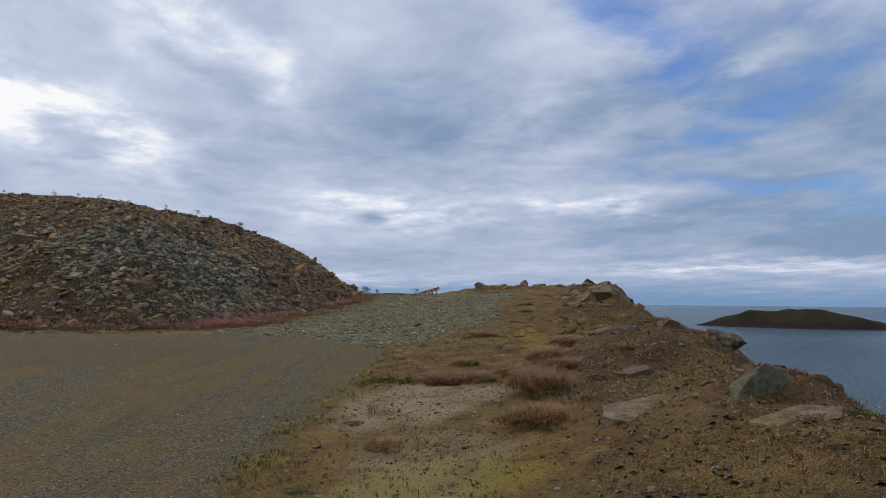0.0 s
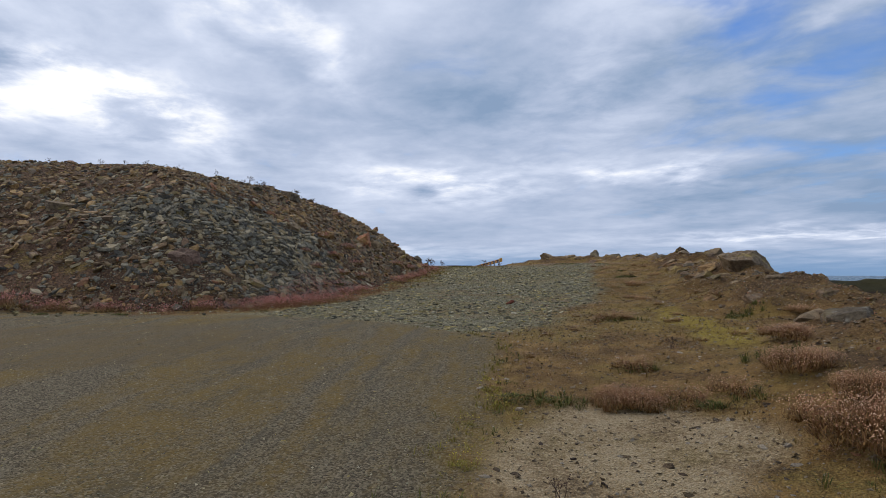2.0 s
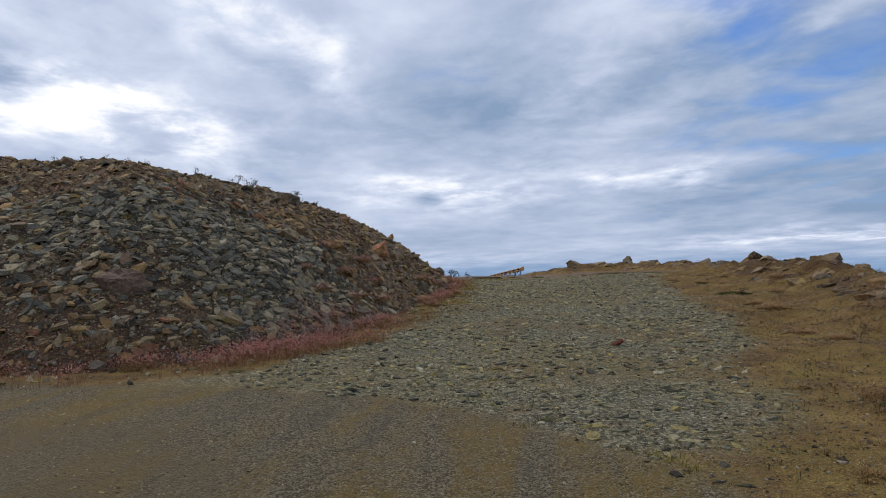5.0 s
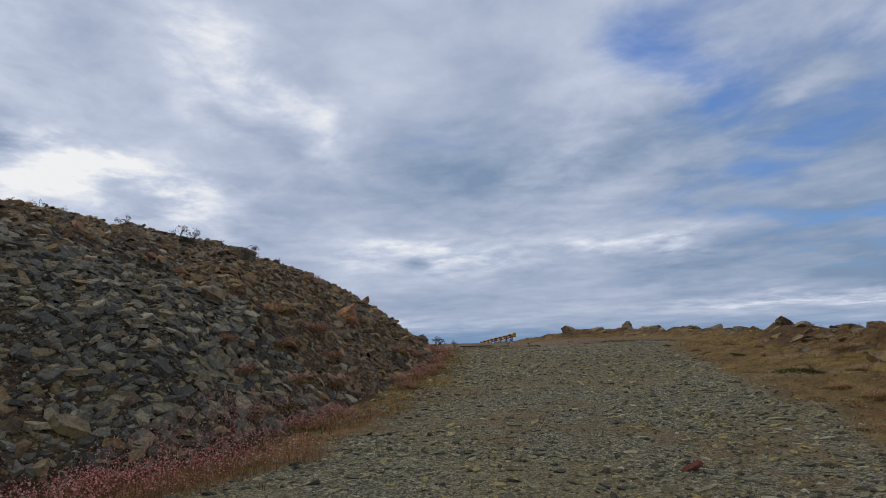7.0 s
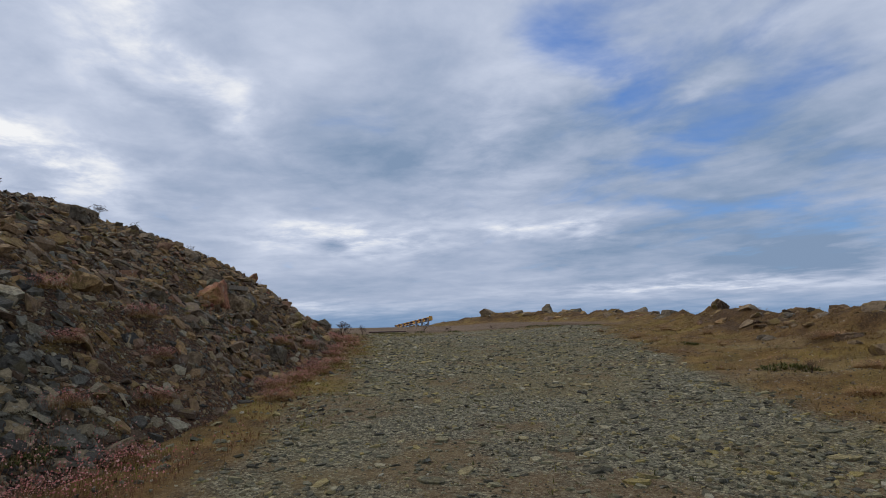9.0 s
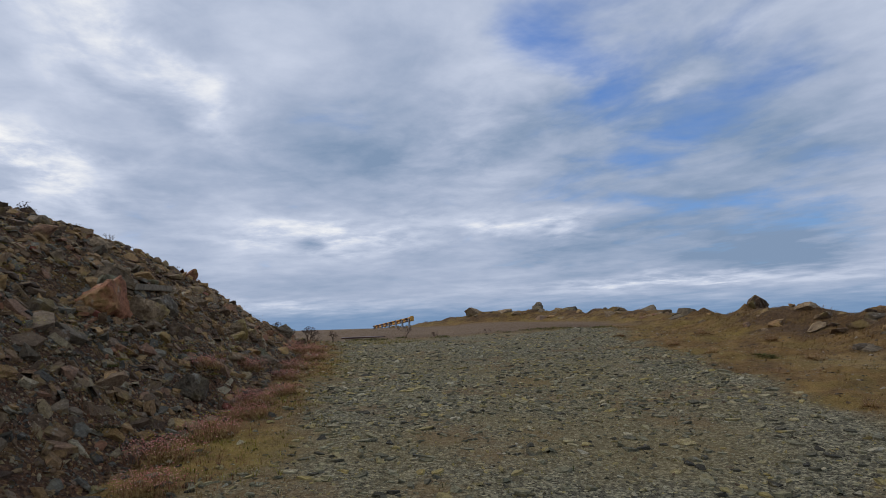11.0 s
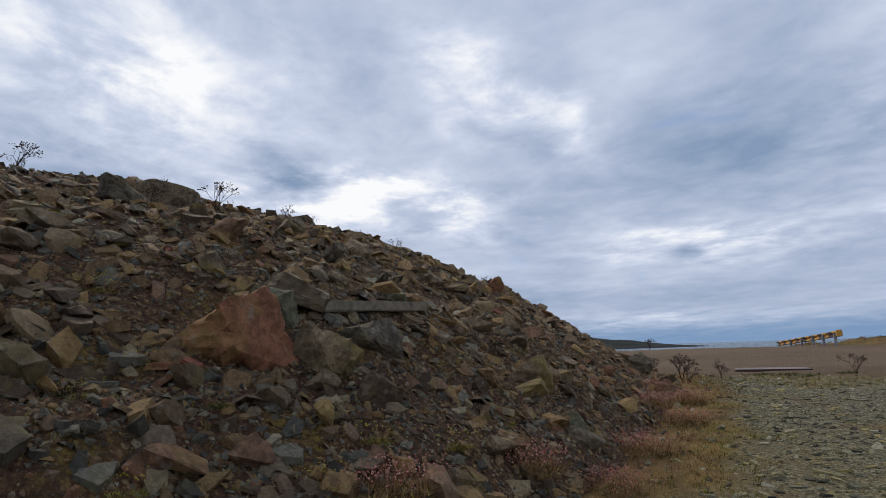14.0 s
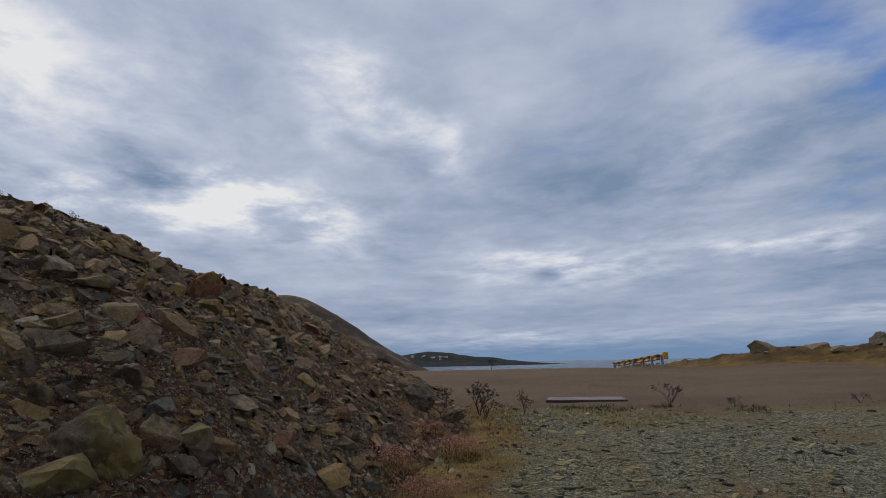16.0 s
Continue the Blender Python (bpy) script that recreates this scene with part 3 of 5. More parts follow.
ISLAND = land_material("island_land", (0.016, 0.016, 0.009), (0.05, 0.045, 0.02), (0.030, 0.017, 0.015), SEA_LEVEL + 3.2)
# bluish haze of distance is mixed into the headland's own dark greens
HEADLAND = land_material("headland_land", (0.011, 0.017, 0.019), (0.038, 0.042, 0.032), (0.021, 0.020, 0.029), SEA_LEVEL + 4.0)
MOUND = stone_material("mound_earth", ((0.0, (0.072, 0.045, 0.024)), (1.0, (0.084, 0.054, 0.030))), 0.3, 0.8, True)
tagged(new("rocky_island", sheet_mesh("rocky_island", np.linspace(60, 330, 136), np.linspace(215, 350, 68), island_z, ISLAND)),
       "low dark rocky islet with turf on top, out in the sea", "island")
tagged(new("headland", sheet_mesh("headland", np.linspace(-1500, 60, 157), np.linspace(1330, 1900, 58), headland_z, HEADLAND)),
       "distant dark green headland across the bay", "headland")
tagged(new("earth_mound", sheet_mesh("earth_mound", np.linspace(-60, -15, 91), np.linspace(49, 77, 57), mound_z, MOUND)),
       "smooth brown earth mound beyond the heap", "mound")


# ---- white houses on the far headland ----
WHITE_WALL, ROOF_SLATE = plain_material("white_render", (0.75, 0.74, 0.70), 0.8), plain_material("roof_slates", (0.09, 0.09, 0.10), 0.7)
house = tagged(new("house"), "small white house with grey roof on the far headland", "house", "houses on the headland")
bx = [(-6, -4, -2), (6, -4, -2), (6, 4, -2), (-6, 4, -2), (-6, -4, 4), (6, -4, 4), (6, 4, 4), (-6, 4, 4), (-6, 0, 7), (6, 0, 7)]
me = bpy.data.meshes.new("house_wall")
me.from_pydata(bx, [], [(0, 1, 5, 4), (1, 2, 6, 9, 5), (2, 3, 7, 6), (3, 0, 4, 8, 7)])
me.materials.append(WHITE_WALL)
part("wall", me, house)
me = bpy.data.meshes.new("house_roof")
me.from_pydata([(-6.5, -4.6, 3.7), (6.5, -4.6, 3.7), (6.5, 0, 7.2), (-6.5, 0, 7.2), (6.5, 4.6, 3.7), (-6.5, 4.6, 3.7)], [], [(0, 1, 2, 3), (3, 2, 4, 5)])
me.materials.append(ROOF_SLATE)
part("roof", me, house, "grey slate roof")
rng = random.Random(11)
spots = [(rng.uniform(-860, -500), rng.uniform(1440, 1500)) for _ in range(34)]
for k, (x, y) in enumerate(spots):
    m = pose(x, y, float(headland_z(np.array(x), np.array(y))) + 1.0, 0, 0, rng.uniform(-40, 40))
    if k == 0:
        house.matrix_basis = m @ Matrix.Scale(0.5, 4)
    else:
        copy_thing(house, m).scale = (rng.uniform(0.35, 0.7),) * 3


# ---- stones ----
def hull_shape(points):
    """Vertices and triangles of the convex hull of some points."""
    bm = bmesh.new()
    for p in points:
        bm.verts.new(p)
    res = bmesh.ops.convex_hull(bm, input=bm.verts)
    bmesh.ops.delete(bm, geom=[v for v in bm.verts if not v.link_faces], context="VERTS")
    bmesh.ops.triangulate(bm, faces=bm.faces)
    bm.verts.index_update()
    vs = np.array([v.co for v in bm.verts])
    fs = np.array([[v.index for v in f.verts] for f in bm.faces])
    bm.free()
    return vs, fs


def stone_shape(rng, kind):
    pts = []
    if kind == "slab":
        n = rng.randint(5, 7)
        for i in range(n):
            a = 2 * math.pi * (i + rng.uniform(-0.3, 0.3)) / n
            r = rng.uniform(0.36, 0.56)
            for z in (-0.13, 0.13):
                k = rng.uniform(0.82, 1.0)
                pts.append((r * k * math.cos(a), r * k * math.sin(a) * 0.75, z * rng.uniform(0.6, 1.1)))
    else:
        for i in range(13):
            v = Vector((rng.gauss(0, 1), rng.gauss(0, 1), rng.gauss(0, 1))).normalized()
            q = rng.uniform(0.42, 0.55)
            pts.append((v.x * q, v.y * q * 0.85, v.z * q * (0.7 if kind == "block" else 0.8)))
    return hull_shape(pts)


def chip_shape(rng):
    """A small flat chip: a five-sided top with bevelled sides, open below."""
    top, rim = [], []
    for i in range(5):
        a = 2 * math.pi * (i + rng.uniform(-0.32, 0.32)) / 5
        r = rng.uniform(0.34, 0.58)
        k = rng.uniform(0.72, 0.98)
        top.append((r * k * math.cos(a), r * k * math.sin(a) * 0.75, rng.uniform(0.07, 0.15)))
        rim.append((r * math.cos(a), r * math.sin(a) * 0.75, rng.uniform(-0.16, -0.08)))
    faces = [(0, 1, 2), (0, 2, 3), (0, 3, 4)]
    for i in range(5):
        j = (i + 1) % 5
        faces += [(5 + i, 5 + j, j), (5 + i, j, i)]
    return np.array(top + rim), np.array(faces)


srng = random.Random(5)
SLABS = [stone_shape(srng, "slab") for _ in range(14)]
BLOCKS = [stone_shape(srng, "block") for _ in range(10)]
CHIPS = [chip_shape(srng) for _ in range(16)]


def normals(zf, x, y):
    e = 0.08
    n = np.stack([zf(x - e, y) - zf(x + e, y), zf(x, y - e) - zf(x, y + e), np.full(x.shape, 2 * e)], -1)
    return n / np.linalg.norm(n, axis=1, keepdims=True)


def turns(n, rng, tilt):
    """Rotation matrices whose z lies near n, with any heading."""
    z = n + rng.normal(0, tilt, n.shape)
    z /= np.linalg.norm(z, axis=1, keepdims=True)
    a = rng.uniform(0, 2 * np.pi, len(n))
    h = np.stack([np.cos(a), np.sin(a), np.zeros(len(n))], -1)
    x = h - z * np.sum(h * z, 1, keepdims=True)
    x /= np.linalg.norm(x, axis=1, keepdims=True)
    return np.stack([x, np.cross(z, x), z], -1)


def scatter(shapes, pos, rot, size, rng, pick=None):
    """One set of vertices and triangles: a shape at each place. size: (N, 3)."""
    pick = rng.integers(0, len(shapes), len(pos)) if pick is None else pick
    vs, fs, base = [], [], 0
    for k, (v, f) in enumerate(shapes):
        sel = np.nonzero(pick == k)[0]
        if not len(sel):
            continue
        w = np.einsum("nij,nvj->nvi", rot[sel], v[None] * size[sel][:, None, :]) + pos[sel][:, None, :]
        vs.append(w.reshape(-1, 3))
        fs.append((f[None] + (base + np.arange(len(sel)) * len(v))[:, None, None]).reshape(-1, 3))
        base += len(sel) * len(v)
    return np.concatenate(vs), np.concatenate(fs)


def sow(rng, count, box, weight):
    """Random places in a box of the plan, kept by a weight in 0..1."""
    x0, y0, x1, y1 = box
    x, y = rng.uniform(x0, x1, count), rng.uniform(y0, y1, count)
    keep = rng.uniform(0, 1, count) < weight(x, y)
    return x[keep], y[keep]


def stone_field(name, shapes, mat, rng, count, box, weight, zf, lo, hi, tilt, sink, parent=None, label="", power=2.2):
    x, y = sow(rng, count, box, weight)
    s = lo + (hi - lo) * rng.uniform(0, 1, len(x)) ** power
    size = np.stack([s * rng.uniform(0.8, 1.4, len(x)), s * rng.uniform(0.7, 1.1, len(x)), s * rng.uniform(0.55, 1.0, len(x))], -1)
    pos = np.stack([x, y, zf(x, y) + s * sink], -1)
    vs, fs = scatter(shapes, pos, turns(normals(zf, x, y), rng, tilt), size, rng)
    ob = new(name, mesh_from(name, vs, fs, mat))
    if parent:
        ob.parent = parent
    return tagged(ob, label, "" if parent else "stones", kind="stuff")


nrng = np.random.default_rng(7)


def face_w(x, y):
    d = heap_in(x, y)
    return ramp01(d, -0.15, 0.1) * ramp01(d, 9.5, 6.5)


HEAP_BOX = (-20, 13.0, -4.4, 38.0)
stone_field("slate_chips", CHIPS, SLATE, nrng, 95000, HEAP_BOX, lambda x, y: face_w(x, y) * (0.10 + 0.90 * slate_w(x, y)) * ramp01(y, 30, 22), heap_z, 0.045, 0.29, 0.30, 0.06,
            heap, "angular grey slate chips", 2.7)
stone_field("slate_chips", CHIPS, SLATE, nrng, 26000, HEAP_BOX, lambda x, y: face_w(x, y) * 0.7 * ramp01(y, 20, 24), heap_z, 0.03, 0.18, 0.5, 0.06,
            heap, "small grey slate chips in brown earth")
stone_field("brown_stones", CHIPS, BROWN_STONE, nrng, 42000, HEAP_BOX, lambda x, y: face_w(x, y) * (0.8 - 0.7 * slate_w(x, y)), heap_z, 0.04, 0.26, 0.38, 0.06,
            heap, "mixed brown stones, some with yellow lichen", 2.8)
stone_field("brown_blocks", BLOCKS + SLABS, BROWN_STONE, nrng, 5600, HEAP_BOX, lambda x, y: face_w(x, y) * (0.85 - 0.75 * slate_w(x, y)) * (0.12 + 0.88 * ramp01(heap_in(x, y), 0.8, 2.0)) * (1 - 0.75 * ramp01(heap_in(x, y), 4.0, 6.5)) * ramp01(np.hypot((x + 6.35) / 0.6, (y - 25.9) / 1.5), 0.9, 1.2), heap_z, 0.12, 0.42, 0.4, 0.06,
            heap, "angular brown and grey blocks piled on the slope", 2.2)

stone_field("track_stones", CHIPS, TRACK_STONE, nrng, 62000, (-5.2, 10.0, 4.5, 37), lambda x, y: track_w(x, y) * ramp01(y, 40, 24) * (0.35 + 0.65 * ramp01(fractal(x, y, 1.3, 3, 71), -0.5, 0.4)),
            ground_z, 0.02, 0.135, 0.2, 0.02, None, "flat grey-green stones bedded in the track", 3.4)
stone_field("lot_pebbles", CHIPS, TRACK_STONE, nrng, 6500, (-12, 1.5, -0.9, 13.2), lambda x, y: lot_w(x, y) * (0.25 + 0.75 * ramp01(y + 0.5 * fractal(x, y, 1.5, 3, 73), 10.5, 12.5)), ground_z, 0.008, 0.05, 0.3, 0.0, None, "loose pebbles on the dark gravel lot", 4.0)
stone_field("verge_stones", CHIPS, PALE_GRIT, nrng, 13000, (-2.2, 1.5, 5.5, 34), lambda x, y: (1 - lot_w(x, y)) * (1 - 0.7 * track_w(x, y)) * 0.9, ground_z, 0.008, 0.085, 0.3, 0.0, None, "small brown stones strewn over dry earth", 3.6)
stone_field("foot_stones", CHIPS + BLOCKS, TRACK_STONE, nrng, 8000, (-12, 12.4, -3.4, 36), lambda x, y: ramp01(heap_in(x, y), -1.5, -0.1) * (heap_in(x, y) < 0.2), ground_z, 0.02, 0.16, 0.4, 0.02, None, "grey stones fallen at the foot of the heap", 3.2)

GRIT = [(np.array([(1, 0, -0.25), (-1, 0, -0.25), (0, 1, -0.25), (0, -1, -0.25), (0.2, 0.1, 0.55)]) * 0.5 * np.array([[srng.uniform(0.7, 1.3)] for _ in range(5)]),
         np.array([(0, 2, 4), (2, 1, 4), (1, 3, 4), (3, 0, 4)])) for _ in range(8)]
stone_field("grit", GRIT, BROWN_STONE, nrng, 38000, (-9.5, 20.5, -4.3, 33), lambda x, y: face_w(x, y) * ramp01(heap_in(x, y), 4.5, 2.0), heap_z, 0.015, 0.065, 0.5, 0.05, heap, "fine brown grit between the stones", 2.2)
stone_field("grit", GRIT, SLATE, nrng, 46000, (-9.5, 14, -4.3, 31), lambda x, y: face_w(x, y) * ramp01(heap_in(x, y), 4.0, 1.5), heap_z, 0.015, 0.075, 0.5, 0.05, heap, "fine slate grit between the stones", 2.2)
stone_field("track_grit", GRIT, TRACK_STONE, nrng, 40000, (-5.0, 10.2, 4.2, 33), lambda x, y: (1 - lot_w(x, y)) * (0.3 + 0.7 * track_w(x, y)), ground_z, 0.010, 0.04, 0.4, 0.1, None, "fine grit and chips over the track", 2.0)
stone_field("lot_grit", GRIT, TRACK_STONE, nrng, 26000, (-9, 2.0, 0.0, 13), lambda x, y: lot_w(x, y) * ramp01(x, -9, -4), ground_z, 0.005, 0.022, 0.4, 0.1, None, "fine grit over the gravel lot", 2.4)
stone_field("earth_grit", GRIT, PALE_GRIT, nrng, 42000, (-1.5, 2.0, 4.6, 22), lambda x, y: (1 - lot_w(x, y)) * (1 - track_w(x, y)), ground_z, 0.006, 0.034, 0.4, 0.1, None, "fine pale grit over the dry earth", 2.0)
stone_field("bank_grit", GRIT, BROWN_STONE, nrng, 46000, (1.0, 2.2, 5.4, 19), lambda x, y: bank_w(x, y) * (0.3 + 0.7 * ramp01(fractal(x, y, 0.9, 3, 72), -0.4, 0.3)), ground_z, 0.01, 0.06, 0.5, 0.1, None, "crumbly brown grit over the earth bank", 2.4)

# single slabs and blocks of the heap, where the track passes nearest
def one_mesh(name, shape, mat):
    return mesh_from(name, shape[0], shape[1], mat)


slab_meshes = [one_mesh("slab", s, SLATE_SLAB) for s in SLABS[:8]]
brown_meshes = [one_mesh("block", s, BROWN_BOULDER) for s in BLOCKS[:6] + SLABS[8:12]]
x, y = sow(nrng, 2600, (-9.8, 13.6, -4.5, 31.5), lambda x, y: (heap_in(x, y) > 0.25) * ramp01(heap_in(x, y), 5.5, 3.0))
x, y = x[:290], y[:290]
rot, slate_here = turns(normals(heap_z, x, y), nrng, 0.3), slate_w(x, y)
for k in range(len(x)):
    dark_slate = slate_here[k] > nrng.uniform(0.2, 0.8)
    s = nrng.uniform(0.16, 0.38) if dark_slate else nrng.uniform(0.14, 0.38)
    m = Matrix([list(rot[k][i]) + [0] for i in range(3)] + [[0, 0, 0, 1]])
    m.translation = (x[k], y[k], float(heap_z(x[k], y[k])) + 0.05 * s)
    m = m @ Matrix.Diagonal((s * nrng.uniform(0.9, 1.4), s, s * nrng.uniform(0.5, 0.9), 1))
    part("slab" if dark_slate else "stone", (slab_meshes if dark_slate else brown_meshes)[int(nrng.integers(0, 8))], heap, "", m)


def boulder_mesh(name, seed, sx, sy, sz, mat, flat=False, group_far=False):
    """An angular boulder with broken edges and a rough face."""
    rng = random.Random(seed)
    bm = bmesh.new()
    vs, fs = stone_shape(rng, "slab" if flat else "block")
    if flat:
        vs = vs * (1, 1.3, 3.2)
    lo, hi = vs.min(0), vs.max(0)
    vs = (vs - (lo + hi) / 2) / (hi - lo) * (sx, sy, sz)
    bv = [bm.verts.new(v) for v in vs]
    for f in fs:
        bm.faces.new([bv[i] for i in f])
    small, big_ = min(sx, sy, sz), max(sx, sy, sz)
    fine_cut = 0.07 if big_ > 0.45 and not group_far else 0.16
    for _ in range(3 if fine_cut < 0.1 else 2):
        bmesh.ops.subdivide_edges(bm, edges=[e for e in bm.edges if e.calc_length() > big_ * fine_cut], cuts=1)
        bmesh.ops.triangulate(bm, faces=bm.faces)
    bmesh.ops.smooth_vert(bm, verts=bm.verts, factor=0.22, use_axis_x=True, use_axis_y=True, use_axis_z=True)
    for v in bm.verts:
        q = v.co * (3.0 / big_) + Vector((seed, 0, 0))
        layer = noise.noise(Vector((seed, seed, round(v.co.z / (sz * 0.16)) * 1.7)))
        v.co += v.co.normalized() * small * (0.08 * noise.noise(q) + 0.07 * noise.noise(q * 2.7) + 0.045 * noise.noise(q * 6.3) + 0.04 * noise.noise(q * 13))
        v.co.x, v.co.y = v.co.x * (1 + 0.06 * layer), v.co.y * (1 + 0.06 * layer)
    me = bpy.data.meshes.new(name)
    for f in bm.faces:
        f.smooth = True
    bm.to_mesh(me)
    bm.free()
    me.set_sharp_from_angle(angle=radians(24))
    me.materials.append(mat)
    return me


def boulder(name, label, seed, at, size, mat, turn=(0, 0, 0), flat=False, category="rock", group=""):
    """A boulder sunk a little into whatever lies under it. at: x, y and the height of its middle above the surface, as a share of its height."""
    x, y, lift = at
    ob = new(name, boulder_mesh(name, seed, *size, mat, flat, y > 19 and x > 0 or group != ""))
    ob.matrix_basis = pose(x, y, float(surface_z(x, y)) + lift * size[2], *turn)
    return tagged(ob, label, category, group)


boulder("boulder", "large rust-red boulder lodged in the spoil heap", 3, (-6.30, 24.85, 0.08), (0.95, 0.60, 0.78), RED_ROCK, (25, 30, 60))
boulder("boulder", "ochre lichen-covered slab lodged beside the red boulder", 8, (-6.6, 25.66, 0.3), (0.65, 0.5, 0.24), OCHRE_ROCK, (6, 22, 70), True)
boulder("boulder", "green-grey block leaning on the red boulder", 12, (-6.5, 25.25, 0.15), (0.42, 0.30, 0.42), GREEN_ROCK, (20, 10, 40))
boulder("boulder", "ochre-grey split block below the slabs", 14, (-6.05, 25.35, 0.1), (0.5, 0.3, 0.5), OCHRE_ROCK, (15, 30, 10))
boulder("boulder", "grey-brown flat-faced boulder in the heap", 15, (-6.05, 25.95, 0.1), (0.62, 0.34, 0.52), GREY_ROCK, (10, 35, 70))
boulder("boulder", "dark grey slate boulder at the heap's foot", 21, (-4.92, 24.15, 0.22), (0.66, 0.36, 0.36), GREY_ROCK, (8, 24, 60))
boulder("boulder", "large pinkish boulder half buried in slate chips", 23, (-7.9, 15.3, 0.14), (0.8, 0.5, 0.46), PINK_ROCK, (10, 25, 35))
boulder("boulder", "yellow-brown rock standing out of slate chips", 25, (-6.98, 19.15, 0.2), (0.42, 0.3, 0.32), OCHRE_ROCK, (10, 30, 20))
boulder("boulder", "pinkish grey block on the heap's slope", 29, (-6.48, 20.73, 0.2), (0.45, 0.36, 0.3), BROWN_BOULDER, (0, 20, 30))
boulder("boulder", "broad ochre slab near the heap's foot", 31, (-5.5, 27.9, 0.05), (0.55, 0.42, 0.45), OCHRE_ROCK, (20, 40, 90))
boulder("boulder", "grey slate slab lying on brown earth", 33, (-5.9, 23.17, 0.15), (0.36, 0.28, 0.13), GREY_ROCK, (10, 35, 20), True)
boulder("boulder", "dark purple-grey boulder near the heap's crest", 34, (-9.4, 25.7, 0.3), (0.75, 0.5, 0.4), GREY_ROCK, (8, 10, 80))
boulder("boulder", "brown block on the heap's crest", 35, (-10.0, 26.5, 0.3), (0.85, 0.6, 0.35), BROWN_BOULDER, (4, 8, 60), True)
boulder("boulder", "pale green stone at the heap's foot", 36, (-4.95, 27.6, 0.2), (0.32, 0.24, 0.22), GREEN_ROCK, (20, 10, 0))
boulder("boulder", "grey-brown block at the heap's foot", 37, (-4.8, 27.45, 0.1), (0.40, 0.28, 0.26), BROWN_BOULDER, (12, 14, 30))
boulder("boulder", "round ochre stone at the end of the heap", 38, (-5.2, 33.3, 0.25), (0.30, 0.28, 0.26), OCHRE_ROCK)
boulder("boulder", "sharp grey-brown stone at the end of the heap", 39, (-5.6, 33.0, 0.3), (0.5, 0.35, 0.4), GREY_ROCK, (20, 20, 40))
boulder("boulder", "yellow slab beside slate chips", 41, (-6.45, 15.65, 0.2), (0.4, 0.3, 0.14), OCHRE_ROCK, (10, 30, 20), True)
boulder("boulder", "long pale slab high on the heap", 42, (-12.4, 16.9, 0.2), (0.85, 0.4, 0.2), OCHRE_ROCK, (10, 10, 10), True)
for k, (bx_, by_, s) in enumerate(((-5.88, 25.17, 0.24), (-5.64, 25.49, 0.30), (-5.85, 24.7, 0.24), (-5.6, 24.89, 0.2), (-5.05, 26.14, 0.30), (-5.46, 28.29, 0.24),
                                   (-5.4, 28.56, 0.28), (-5.86, 28.42, 0.24), (-5.4, 27.6, 0.34), (-5.02, 26.4, 0.3), (-7.2, 25.19, 0.26), (-7.77, 25.74, 0.4),
                                   (-8.2, 28.2, 0.45), (-9.1, 27.9, 0.4), (-7.4, 29.0, 0.4), (-7.4, 30.7, 0.45), (-6.35, 28.2, 0.4), (-5.6, 24.3, 0.26), (-7.5, 14.3, 0.3), (-6.85, 23.5, 0.3))):
    boulder("stone", "rounded ochre-brown stone on the heap's slope", 60 + k, (bx_, by_, 0.22 if s < 0.36 else 0.0), (s * 1.15, s * 0.9, s * 0.8), (OCHRE_ROCK, BROWN_BOULDER, OCHRE_ROCK, BROWN_BOULDER)[k % 4],
            (k * 23 % 40, k * 31 % 40, k * 47 % 180), category="stone", group="loose stones on the heap")

qrng = random.Random(29)
for k in range(60):
    bx_, by_ = qrng.uniform(-10.2, -5.6), qrng.uniform(22.0, 29.5)
    if float(heap_in(np.array(bx_), np.array(by_))) < 0.6 or math.hypot(bx_ + 6.7, by_ - 25.4) < 1.1:
        continue
    s = qrng.uniform(0.12, 0.32)
    mat = qrng.choice((OCHRE_ROCK, BROWN_BOULDER, GREY_ROCK, GREEN_ROCK, GREY_ROCK))
    boulder("stone", {"brown_boulder": "brown block lying on the heap's slope", "ochre_rock": "ochre slab lying on the heap's slope", "grey_rock": "dark grey block lying on the heap's slope", "green_rock": "grey-green slab lying on the heap's slope"}[mat.name],
            300 + k, (bx_, by_, 0.2), (s * 1.3, s, s * qrng.uniform(0.4, 0.75)), mat, (qrng.uniform(-25, 25), qrng.uniform(5, 40), qrng.uniform(0, 180)), category="stone", group="loose stones on the heap")

# rocks on the bank above the sea
boulder("rock", "blue-green slate rock jutting from the bank", 82, (2.28, 4.5, 0.05), (0.56, 0.2, 0.28), GREEN_ROCK, (10, -24, 25))
boulder("rock", "flat yellow-green lichen slab set in the bank", 83, (1.62, 4.85, -0.2), (0.66, 0.36, 0.14), OCHRE_ROCK, (5, -14, 24), True)
boulder("rock", "flat ochre slab set in the bank", 84, (2.2, 3.85, -0.46), (0.55, 0.32, 0.16), OCHRE_ROCK, (3, -10, 6), True)
boulder("rock", "small ochre ledge set in the bank", 79, (2.05, 6.3, -0.2), (0.4, 0.26, 0.14), OCHRE_ROCK, (3, -12, 30), True)
boulder("rock", "dark square block on the edge of the bank", 85, (3.95, 8.6, 0.3), (0.46, 0.5, 0.4), GREY_ROCK, (4, 8, 20))
boulder("rock", "pale grey block on the edge of the bank", 86, (2.85, 4.75, -0.32), (0.34, 0.34, 0.3), BROWN_BOULDER, (4, 12, 40))
boulder("rock", "large grey outcrop with yellow lichen on the bank", 78, (4.6, 17.5, -0.14), (1.4, 1.2, 0.8), OCHRE_ROCK, (4, 10, 30))
